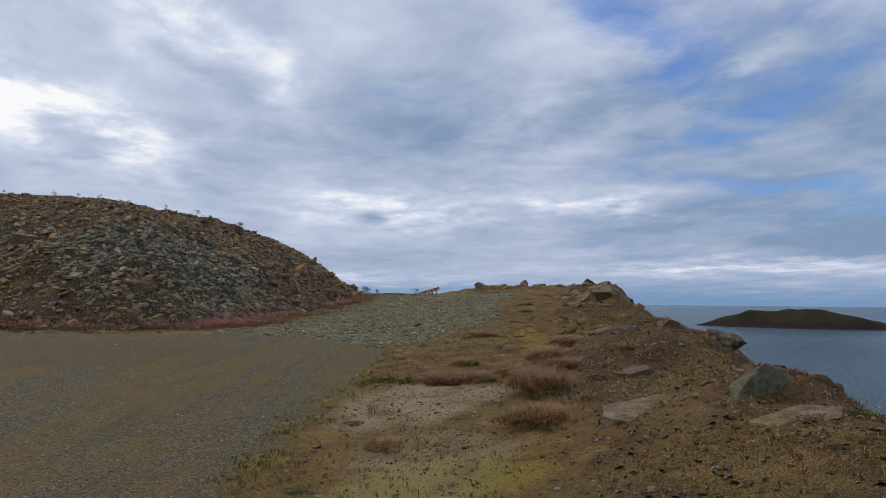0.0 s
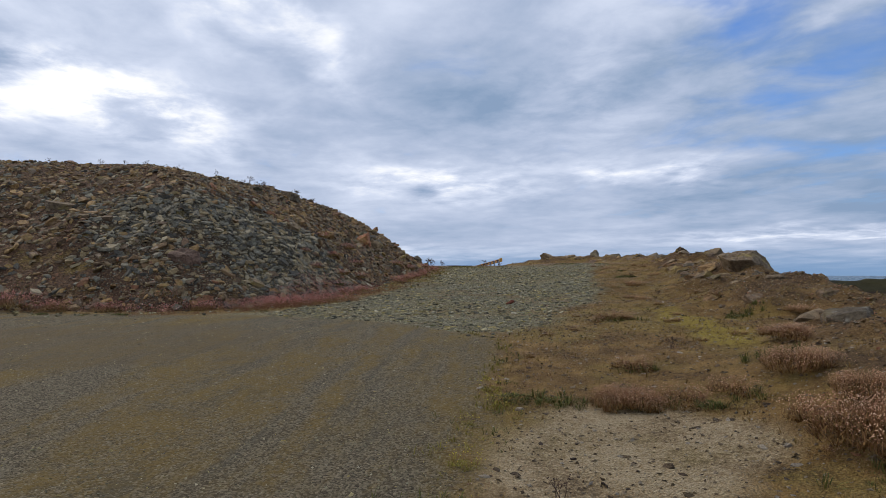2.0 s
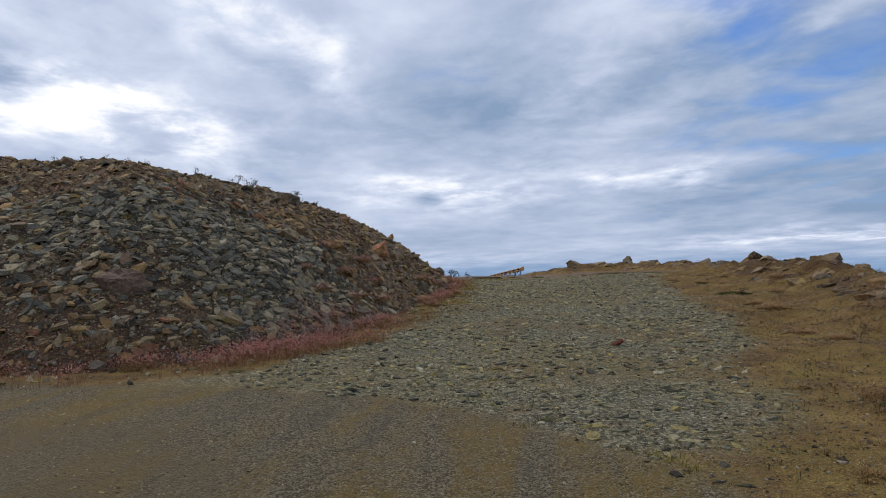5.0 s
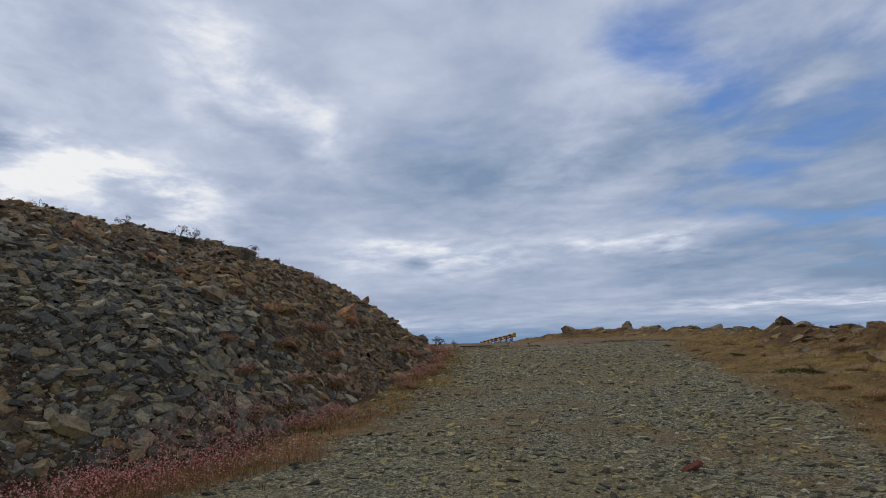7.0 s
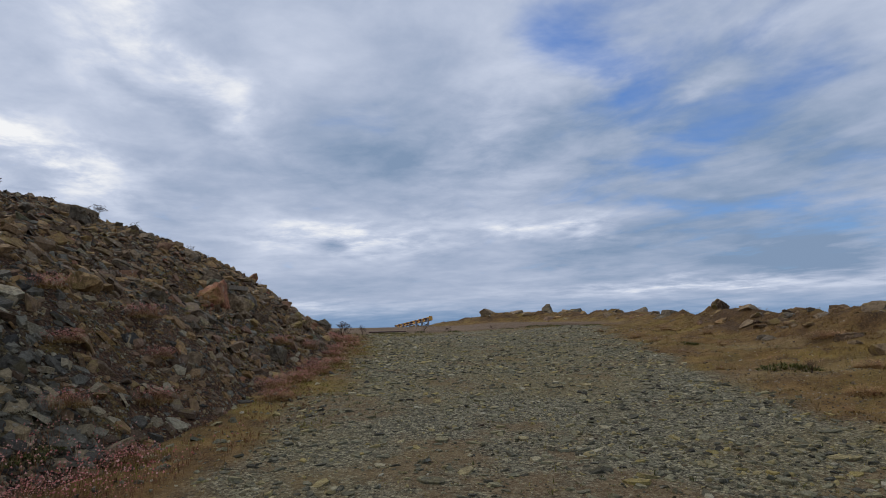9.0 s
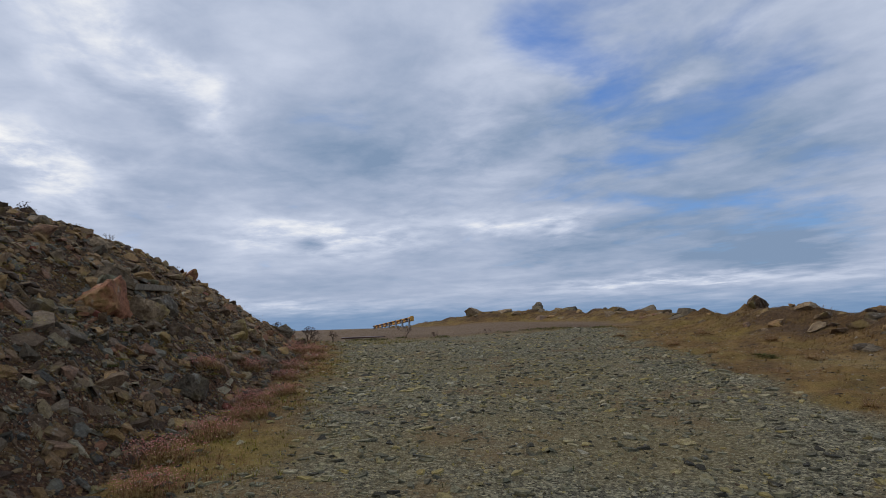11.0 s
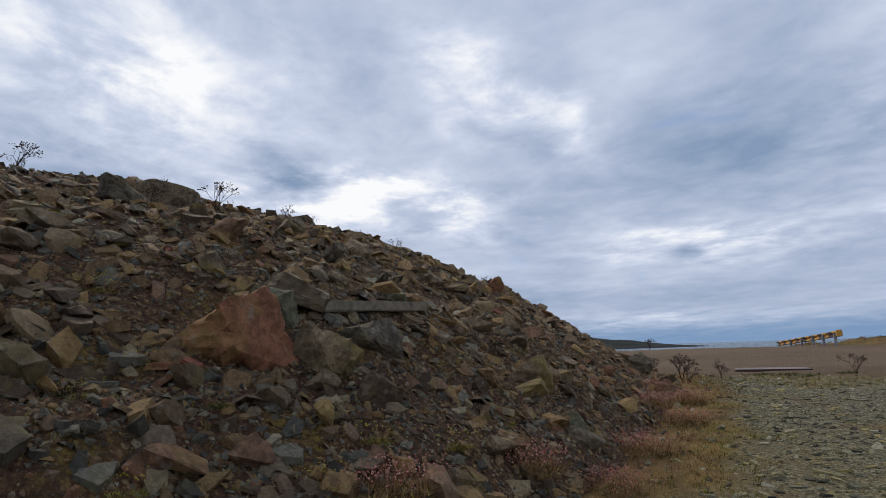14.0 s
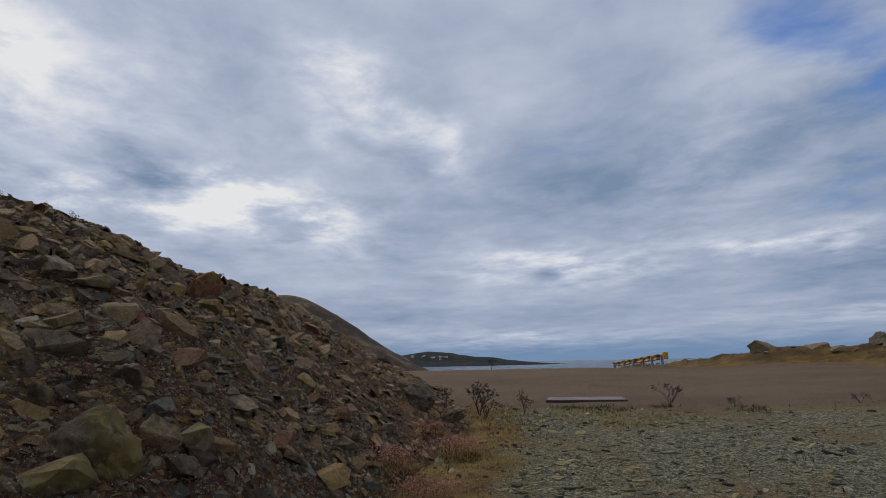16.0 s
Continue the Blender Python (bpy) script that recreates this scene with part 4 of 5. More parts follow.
boulder("rock", "rounded grey stone on top of the bank", 77, (5.4, 18.3, 0.35), (0.5, 0.45, 0.4), GREY_ROCK, (0, 6, 10))
boulder("rock", "low mossy ochre outcrop on the bank", 76, (3.95, 14.9, -0.34), (1.2, 0.9, 0.5), OCHRE_ROCK, (4, 12, 50))
boulder("rock", "tall rounded brown boulder on the bank's crest", 88, (6.65, 25.7, 0.3), (0.55, 0.5, 0.46), BROWN_BOULDER, (0, 0, 10))
boulder("rock", "broad brown outcrop rising from the bank", 93, (6.0, 27.2, -0.25), (1.0, 0.7, 0.4), BROWN_BOULDER, (0, 6, 30))
boulder("rock", "pointed dark rock on the bank's crest", 89, (6.4, 53.3, 0.1), (0.8, 0.8, 0.9), GREY_ROCK, (5, 12, 0))
boulder("rock", "pale ochre rock on the bank's crest", 90, (2.7, 55.8, -0.1), (1.8, 1.4, 0.9), OCHRE_ROCK, (0, 14, 20))
boulder("rock", "ochre weathered rock on the bank's crest", 95, (4.5, 54.8, -0.1), (1.6, 1.2, 0.8), OCHRE_ROCK, (0, -10, 60))
boulder("rock", "broad grey rock on the bank's crest", 91, (7.6, 50.0, -0.1), (1.6, 1.3, 0.8), GREY_ROCK, (0, 4, 50))
boulder("rock", "rounded rock on the bank's crest", 92, (7.5, 32.3, 0.3), (0.7, 0.6, 0.5), BROWN_BOULDER, (0, 8, 20))
boulder("rock", "yellow-lichened rock on the bank's crest", 94, (6.4, 24.4, 0.1), (0.6, 0.5, 0.35), OCHRE_ROCK, (0, 6, 60))
brng = random.Random(17)
for k in range(190):
    u = brng.uniform(6.5, 15.8)
    i = int(u)
    px_, py_, _ = CREST[i] + (CREST[i + 1] - CREST[i]) * (u - i)
    s = (0.16 + 0.5 * brng.random() ** 2.2) * (0.8 if py_ < 36 else 1.3)
    mat = brng.choice((BROWN_BOULDER, BROWN_BOULDER, OCHRE_ROCK, GREY_ROCK))
    boulder("rock", {"brown_boulder": "brown weathered rock on the earth bank", "ochre_rock": "ochre lichened rock on the earth bank", "grey_rock": "grey rock on the earth bank"}[mat.name], 100 + k,
            (px_ + brng.uniform(-1.5, 0.3), py_ + brng.uniform(-0.6, 0.6), -0.12), (s * 1.2, s, s * brng.uniform(0.5, 0.8)), mat, (brng.uniform(-20, 20), brng.uniform(-20, 20), brng.uniform(0, 180)),
            group="rocks along the bank")


# ---- plants ----
OCTA_V = np.array([(1, 0, 0), (-1, 0, 0), (0, 1, 0), (0, -1, 0), (0, 0, 0.8), (0, 0, -0.8)], float)
OCTA_F = np.array([(0, 2, 4), (2, 1, 4), (1, 3, 4), (3, 0, 4), (2, 0, 5), (1, 2, 5), (3, 1, 5), (0, 3, 5)])
BUD_V = np.array([(1, 0, -0.5), (-0.5, 0.87, -0.5), (-0.5, -0.87, -0.5), (0, 0, 0.9)], float)
BUD_F = np.array([(0, 1, 3), (1, 2, 3), (2, 0, 3), (0, 2, 1)])


def blades(rng, n, height, spread, width, droop=0.5):
    """A tuft of bent blades from one root."""
    vs, fs = [], []
    for _ in range(n):
        a, h = rng.uniform(0, 2 * math.pi), height * rng.uniform(0.5, 1.0)
        out, r0 = spread * rng.uniform(0.2, 1.0), spread * rng.uniform(0, 0.45)
        d, s = Vector((math.cos(a), math.sin(a), 0)), Vector((-math.sin(a), math.cos(a), 0)) * width
        root, mid = d * r0, d * (r0 + out * 0.4) + Vector((0, 0, h * 0.65))
        tip = d * (r0 + out) + Vector((0, 0, h * (1 - 0.3 * droop * rng.random())))
        b = len(vs)
        vs += [root - s, root + s, mid + s * 0.7, mid - s * 0.7, tip]
        fs += [(b, b + 1, b + 2), (b, b + 2, b + 3), (b + 3, b + 2, b + 4)]
    return np.array([tuple(v) for v in vs]), np.array(fs)


def stalks(rng, n, height, spread, width, head):
    """Thin stalks and, apart from them, their seed heads."""
    vs, fs, hv, hf = [], [], [], []
    for _ in range(n):
        a, h = rng.uniform(0, 2 * math.pi), height * rng.uniform(0.55, 1.0)
        d = Vector((math.cos(a), math.sin(a), 0))
        root, tip = d * spread * rng.uniform(0, 0.6), d * spread * rng.uniform(0.3, 1.1) + Vector((0, 0, h))
        s = Vector((-math.sin(a), math.cos(a), 0)) * width
        b = len(vs)
        vs += [root - s, root + s, tip]
        fs.append((b, b + 1, b + 2))
        c = len(hv) * 1
        hv += [tuple(Vector(o) * head * rng.uniform(0.7, 1.2) + tip) for o in BUD_V]
        hf += [tuple(i + c for i in f) for f in BUD_F]
    return (np.array([tuple(v) for v in vs]), np.array(fs)), (np.array(hv), np.array(hf))


prng = random.Random(23)
GOLD_GRASS = plant_material("dry_gold_grass", (0.1, (0.10, 0.055, 0.02)), (0.5, (0.22, 0.14, 0.045)), (0.9, (0.32, 0.23, 0.085)))
GREEN_GRASS = plant_material("green_grass", (0.1, (0.035, 0.042, 0.012)), (0.5, (0.08, 0.09, 0.022)), (0.9, (0.17, 0.16, 0.04)))
LIME_MOSS = plant_material("lime_moss", (0.1, (0.09, 0.08, 0.015)), (0.5, (0.20, 0.17, 0.025)), (0.9, (0.32, 0.27, 0.05)))
DARK_CUSHION = plant_material("dark_cushion", (0.1, (0.018, 0.016, 0.008)), (0.5, (0.045, 0.038, 0.016)), (0.9, (0.085, 0.06, 0.025)))
RUST_STALK = plant_material("rust_stalks", (0.1, (0.11, 0.05, 0.025)), (0.5, (0.22, 0.105, 0.05)), (0.9, (0.32, 0.18, 0.085)))
PINK_HEAD = plant_material("pink_heads", (0.1, (0.365, 0.097, 0.078)), (0.5, (0.499, 0.184, 0.145)), (0.9, (0.614, 0.348, 0.280)))
PALE_HEAD = plant_material("pale_heads", (0.1, (0.243, 0.099, 0.054)), (0.5, (0.437, 0.240, 0.137)), (0.9, (0.661, 0.455, 0.288)))
TWIG = plant_material("dead_twig", (0.1, (0.035, 0.022, 0.016)), (0.9, (0.10, 0.06, 0.04)))
MIX_HEAD = plant_material("mixed_heads", (0.1, (0.272, 0.112, 0.072)), (0.5, (0.400, 0.240, 0.160)), (0.9, (0.560, 0.448, 0.336)))
DARK_BRUSH = plant_material("brown_brush", (0.1, (0.045, 0.028, 0.010)), (0.5, (0.16, 0.085, 0.028)), (0.9, (0.30, 0.18, 0.06)))
YELLOW_HEAD = plant_material("yellow_heads", (0.1, (0.42, 0.34, 0.03)), (0.9, (0.65, 0.55, 0.06)))

GRASS_TUFTS = [blades(prng, 12, 1.0, 0.8, 0.035) for _ in range(6)]
LOW_TUFTS = [blades(prng, 5, 1.0, 0.9, 0.06) for _ in range(6)]
FINE_TUFTS = [blades(prng, 4, 1.0, 0.9, 0.045) for _ in range(8)]
SPRIGS = [stalks(prng, 6, 1.0, 0.95, 0.010, 0.042) for _ in range(6)]


def plant_field(name, label, rng, count, box, weight, zf, lo, hi, shapes, mat, category="plants", pick=None, places=None):
    x, y = places if places is not None else sow(rng, count, box, weight)
    s = rng.uniform(lo, hi, len(x)) if np.isscalar(lo) else lo
    pos = np.stack([x, y, zf(x, y) - 0.01], -1)
    up_ = np.tile(np.array([0, 0, 1.0]), (len(x), 1))
    vs, fs = scatter(shapes, pos, turns(up_, np.random.default_rng(3), 0.12), np.stack([s, s, s], -1), rng, pick)
    return tagged(new(name, mesh_from(name, vs, fs, mat)), label, category, kind="stuff")


def toe_band(x, y, a, b):
    d = heap_in(x, y) + 0.3 * fractal(x, y, 1.4, 3, 81)
    return ramp01(d, a - 0.25, a) * ramp01(d, b + 0.25, b)


FOOT_BOX = (-11, 12.2, -3.2, 36)


def thrift_field(name, label, count, box, weight, lo, hi, stalk_mat, head_mat, zf):
    """Dry thrift: stalks and seed heads of the same plants, as two parts of one growth."""
    x, y = sow(nrng, count, box, weight)
    s, pick = nrng.uniform(lo, hi, len(x)), nrng.integers(0, len(SPRIGS), len(x))
    a = plant_field(name, label, nrng, 0, None, None, zf, s, None, [q[0] for q in SPRIGS], stalk_mat, "dry flowers", pick, (x, y))
    h = plant_field("seed_heads", "", nrng, 0, None, None, zf, s, None, [q[1] for q in SPRIGS], head_mat, "dry flowers", pick, (x, y))
    h.parent = a
    del h["category"]
    return a


def clumpy(x, y, scale, lo, hi, seed):
    return ramp01(fractal(x, y, scale, 4, seed), lo, hi)


thrift_field("dry_thrift", "pink-brown dry thrift in seed along the heap's foot", 44000, FOOT_BOX,
             lambda x, y: toe_band(x, y, -0.75, 0.12) * ramp01(y, 19.0, 17.0) * ramp01(x, -7.9, -7.0) * clumpy(x, y, 1.3, -0.35, 0.35, 82), 0.07, 0.26, RUST_STALK, PINK_HEAD, surface_z)
thrift_field("dry_thrift", "rust-brown dry thrift in seed along the heap's foot", 17000, FOOT_BOX,
             lambda x, y: toe_band(x, y, -0.7, 0.5) * ramp01(y, 16.5, 19.5) * clumpy(x, y, 1.1, -0.1, 0.4, 83), 0.04, 0.13, RUST_STALK, MIX_HEAD, surface_z)
thrift_field("dry_thrift", "low rusty thrift at the heap's shaded foot", 1300, (-14, 12.5, -7, 15), lambda x, y: toe_band(x, y, -0.2, 0.3) * clumpy(x, y, 1.3, -0.3, 0.4, 84), 0.08, 0.22, RUST_STALK, PINK_HEAD, surface_z)
thrift_field("dry_thrift", "scattered dry thrift among the heap's stones", 12000, HEAP_BOX,
             lambda x, y: ramp01(heap_in(x, y), 0.1, 0.4) * ramp01(heap_in(x, y), 6, 2.5) * (0.3 + 0.7 * ramp01(y, 17, 21)) * clumpy(x, y, 0.9, 0.2, 0.5, 85), 0.06, 0.17, RUST_STALK, MIX_HEAD, surface_z)
plant_field("dry_grass", "golden dry grass strip beside the track", nrng, 20000, FOOT_BOX, lambda x, y: toe_band(x, y, -1.25, -0.2) * (0.25 + 0.75 * clumpy(x, y, 1.0, -0.4, 0.4, 86)) * ramp01(x, -7.2, -5.5),
            surface_z, 0.02, 0.065, FINE_TUFTS, GOLD_GRASS, "grass")
plant_field("green_grass", "patchy green and lime grass beside the track", nrng, 13000, (-5.2, 15, -1.5, 36), lambda x, y: np.maximum(toe_band(x, y, -1.15, -0.3) * clumpy(x, y, 0.8, 0.0, 0.4, 87), spot(x, y, -3.2, 34.4, 1.6, 0.8, 37)),
            surface_z, 0.025, 0.08, FINE_TUFTS, LIME_MOSS, "grass")
plant_field("dry_turf", "short dry brown turf on the verge and bank", nrng, 40000, (-1.8, 1.2, 6.5, 36), lambda x, y: (1 - lot_w(x, y)) * (1 - track_w(x, y)) * (1 - pale_w(x, y)) * (0.2 + 0.8 * clumpy(x, y, 1.5, -0.2, 0.5, 88)),
            ground_z, 0.02, 0.065, LOW_TUFTS, GOLD_GRASS, "grass")
plant_field("track_grass", "tiny dark tufts between the track's stones", nrng, 5000, (-4.5, 10.2, 4.2, 36), lambda x, y: (1 - lot_w(x, y)) * (0.08 + 0.92 * clumpy(x, y, 1.4, 0.1, 0.6, 89)), ground_z, 0.02, 0.06, LOW_TUFTS, GREEN_GRASS, "grass")
plant_field("heap_grass", "yellow-green weeds and moss between the heap's stones", nrng, 22000, HEAP_BOX, lambda x, y: face_w(x, y) * np.maximum(clumpy(x, y, 1.3, 0.08, 0.45, 90), 0.8 * ramp01(y, 21.5, 23) * ramp01(heap_in(x, y), 2.0, 1.2) * clumpy(x, y, 0.6, 0.0, 0.4, 100)), heap_z, 0.025, 0.07, FINE_TUFTS, LIME_MOSS, "weeds")
plant_field("heap_turf", "dark dry turf over the heap's upper slope", nrng, 22000, HEAP_BOX, lambda x, y: ramp01(heap_in(x, y), 1.5, 5) * clumpy(x, y, 1.2, -0.2, 0.5, 91), heap_z, 0.03, 0.09, FINE_TUFTS, DARK_BRUSH, "grass")
plant_field("edge_moss", "yellow-green moss and grass along the lot's edge", nrng, 18000, (-2.6, 1.2, 0.4, 12), lambda x, y: np.exp(-(to_line(x, y, LOT_EDGE)[0] / 0.13) ** 2) * (1 - 0.7 * lot_w(x, y)) * clumpy(x, y, 0.6, -0.1, 0.35, 92), ground_z, 0.025, 0.085, FINE_TUFTS, LIME_MOSS, "grass")
plant_field("crest_turf", "dark turf line where the track meets the flat", nrng, 14000, (-4.2, 34.6, 5, 36.8), lambda x, y: np.exp(-((y - 35.6 - 0.2 * fractal(x, y, 1, 2, 4)) / 0.3) ** 2) * clumpy(x, y, 1.2, -0.35, 0.25, 93), ground_z, 0.03, 0.10, FINE_TUFTS, GREEN_GRASS, "grass")
plant_field("bank_turf", "brown heath and turf over the bank", nrng, 30000, (2, 14, 10, 58), lambda x, y: ramp01(ground_z(x, y) - np.interp(y, BASE_Y, BASE_Z), 0.15, 0.5) * clumpy(x, y, 1.2, -0.45, 0.2, 94), ground_z, 0.03, 0.09, FINE_TUFTS, DARK_BRUSH, "heath")


plant_field("rusty_grass", "rust-red leaves under the dry thrift", nrng, 26000, FOOT_BOX, lambda x, y: toe_band(x, y, -0.75, 0.35) * ramp01(x, -8.2, -7.0) * clumpy(x, y, 1.5, -0.7, 0.1, 82), surface_z, 0.03, 0.085, FINE_TUFTS, RUST_STALK)


plant_field("far_heath", "dark brown heath along the far edge of the flat", nrng, 16000, (-40, 56, 4, 92), lambda x, y: np.exp(-(to_line(x, y, CREST)[0] / 1.3) ** 2), ground_z, 0.05, 0.13, LOW_TUFTS, DARK_CUSHION, "heath")


def cushion(rng, radius, height, n, mat_leaf, heads, mat_head, name, label, category="plant", stalk=0.14):
    """One cushion plant: a mat of leaves with stalks and seed heads."""
    root = tagged(new(name), label, category)
    lv, sv, hv = [], [], []
    one = FINE_TUFTS
    for kind, count in (("leaf", n), ("head", heads)):
        for _ in range(count):
            a = rng.uniform(0, 2 * math.pi)
            r = radius * math.sqrt(rng.random()) * (0.85 + 0.45 * noise.noise(Vector((math.cos(a) * 1.3, math.sin(a) * 1.3, radius * 31))))
            z = height * max(0.12, 1 - (r / radius) ** 2) * rng.uniform(0.5, 1.0)
            at = np.array((r * math.cos(a), r * math.sin(a), z if kind == "leaf" else z * 0.7))
            c, s = math.cos(a), math.sin(a)
            rot_ = np.array([[c, -s, 0], [s, c, 0], [0, 0, 1]])
            if kind == "leaf":
                v, f = one[rng.randrange(len(one))]
                k = height * rng.uniform(0.22, 0.45)
                lv.append(((v * k * (1.5, 1.5, 0.9)) @ rot_.T + at - (0, 0, z * 0.45 + 0.01), f))
            else:
                (v, f), (w, g) = SPRIGS[rng.randrange(len(SPRIGS))]
                k = stalk * rng.uniform(0.6, 1.1)
                sv.append(((v * k) @ rot_.T + at, f))
                hv.append(((w * k) @ rot_.T + at, g))
    for pname, sets, mat in (("leaves", lv, mat_leaf), ("stalks", sv, RUST_STALK), ("seed_heads", hv, mat_head)):
        if sets:
            off = np.cumsum([0] + [len(v) for v, _ in sets[:-1]])
            tagged(part(pname, mesh_from(pname, np.concatenate([v for v, _ in sets]), np.concatenate([f + o for (_, f), o in zip(sets, off)]), mat), root), kind="stuff")
    return root


def planted(ob, x, y, turn=0.0, size=1.0, sink=0.01, flat=1.0):
    ob.matrix_basis = pose(x, y, float(surface_z(x, y)) - sink, 0, 0, turn)
    ob.scale = (size, size, size * flat)
    return ob


def plant_copies(src, places, sink=0.01, flat=0.75):
    first = True
    for x, y, s in places:
        ob = src if first else copy_thing(src, Matrix())
        first = False
        planted(ob, x, y, (x * 137 + y * 61) % 360, s, sink, flat)


big_bush = cushion(prng, 0.6, 0.24, 700, DARK_BRUSH, 300, PALE_HEAD, "thrift_bush", "large clump of dry thrift with pale pink seed heads", stalk=0.16)
planted(big_bush, 1.2, 6.7, 20, 0.8)
for x, y, s in ((1.5, 8.1, 0.6), (1.95, 9.3, 0.5), (0.98, 5.35, 0.6), (1.5, 7.2, 0.5), (0.1, 7.95, 0.55)):
    planted(copy_thing(big_bush, Matrix()), x, y, x * 90, s)
plant_copies(cushion(prng, 0.34, 0.14, 330, DARK_BRUSH, 60, PALE_HEAD, "thrift_tuft", "low brown thrift tuft with dry seed heads on dry turf", stalk=0.14),
             [(0.85, 12.5, 1.0), (0.41, 9.1, 0.8), (0.55, 7.95, 0.9), (0.95, 8.0, 0.8), (-0.3, 5.2, 0.6), (2.48, 18.7, 1.0), (1.93, 15.5, 0.6), (1.89, 16.4, 0.6), (3.1, 11.3, 0.8),
              (2.2, 7.1, 0.5), (2.99, 11.4, 0.6), (4.66, 23.3, 1.2), (2.67, 20.0, 0.8), (3.5, 20.9, 0.9), (1.5, 11.7, 0.5), (1.9, 10.4, 0.4), (1.8, 12.6, 0.4)])
plant_copies(cushion(prng, 0.22, 0.11, 190, GREEN_GRASS, 8, PALE_HEAD, "green_tuft", "dark green cushion tuft on bare earth", stalk=0.12),
             [(1.15, 5.45, 0.8), (1.0, 5.0, 0.7), (2.6, 3.9, 0.8), (-0.75, 4.35, 0.55), (-0.69, 5.99, 0.6), (0.2, 8.45, 0.5), (-0.45, 8.0, 0.9), (-0.75, 8.05, 0.9), (0.2, 7.85, 0.9), (0.7, 7.75, 0.8), (2.5, 11.9, 0.8), (2.9, 21.8, 2.2), (3.4, 26.0, 1.6), (3.65, 8.0, 0.6), (-2.56, 12.7, 0.3), (-2.16, 12.4, 0.3),
              (-1.98, 12.1, 0.5), (-4.49, 12.7, 0.25), (-4.94, 12.7, 0.3), (-5.5, 13.95, 0.6), (-5.27, 18.2, 0.9), (-5.3, 17.95, 1.1), (-7.9, 13.1, 0.9), (-9.4, 13.0, 0.8), (0.8, 20.2, 0.4), (0.4, 16.1, 0.5),
              (1.75, 6.5, 0.8), (-8.6, 13.1, 0.5), (-5.55, 23.3, 0.7), (-5.9, 24.3, 0.6), (-6.0, 26.1, 0.5)])
mrng = random.Random(41)
spots_ = [(mrng.uniform(-8.2, -4.7), mrng.uniform(16.8, 30.5), mrng.uniform(0.4, 1.1)) for _ in range(46)]
plant_copies(cushion(prng, 0.16, 0.10, 150, DARK_CUSHION, 6, MIX_HEAD, "moss_cushion", "dark brown-green cushion plant among the rubble", stalk=0.1), [q for q in spots_ if float(heap_in(np.array(q[0]), np.array(q[1]))) > 0.2])
plant_copies(cushion(prng, 0.16, 0.10, 110, LIME_MOSS, 7, YELLOW_HEAD, "yellow_weed", "bright yellow-green weed with small yellow flowers", stalk=0.16),
             [(-1.0, 6.05, 0.5), (-1.3, 5.75, 0.7), (-1.06, 6.65, 0.7), (-0.95, 8.3, 0.9), (-0.85, 7.85, 0.8), (-1.1, 7.4, 0.5), (-0.75, 7.6, 0.4), (1.0, 5.9, 0.6), (-5.3, 24.6, 0.9), (-5.4, 25.1, 1.0), (-5.6, 23.6, 0.8),
              (-6.2, 23.7, 0.7), (-5.15, 25.7, 1.1), (-5.0, 24.9, 0.8), (-7.1, 24.2, 0.9), (-6.9, 22.8, 0.8), (-4.7, 22.4, 0.9), (-4.5, 23.4, 1.1), (-5.7, 25.6, 0.6), (-6.4, 24.2, 0.6), (-7.6, 24.6, 0.7), (-7.9, 25.2, 0.8), (-8.3, 24.4, 0.8), (-6.0, 22.6, 0.7), (-5.2, 26.7, 0.6)])
plant_copies(cushion(prng, 0.30, 0.16, 190, GOLD_GRASS, 60, PINK_HEAD, "rusty_thrift", "rust-red thrift clump with pink seed heads by the heap", stalk=0.2),
             [(-5.45, 18.7, 0.8), (-5.9, 19.4, 0.7), (-5.15, 19.7, 0.9), (-6.3, 18.3, 0.6), (-5.0, 17.6, 0.9), (-5.5, 20.6, 0.8), (-4.8, 18.6, 0.8), (-4.25, 21.2, 0.8), (-4.3, 22.8, 1.0), (-4.2, 23.7, 0.9), (-4.35, 24.5, 1.1), (-4.1, 25.3, 0.8), (-4.9, 26.4, 1.1), (-4.5, 28.2, 1.1), (-4.4, 26.9, 0.9), (-4.5, 22.0, 1.0), (-4.9, 30.5, 1.2), (-4.6, 31.6, 1.2), (-5.9, 21.0, 1.0), (-6.4, 19.9, 0.9), (-5.2, 32.2, 1.0), (-5.9, 18.0, 0.8), (-5.1, 24.9, 1.0), (-4.35, 30.0, 1.0), (-10.4, 13.5, 1.6), (-9.6, 13.5, 1.2), (-11.3, 13.4, 1.5), (-8.5, 13.6, 1.0), (-5.9, 15.2, 1.0), (-6.9, 14.2, 1.0)])


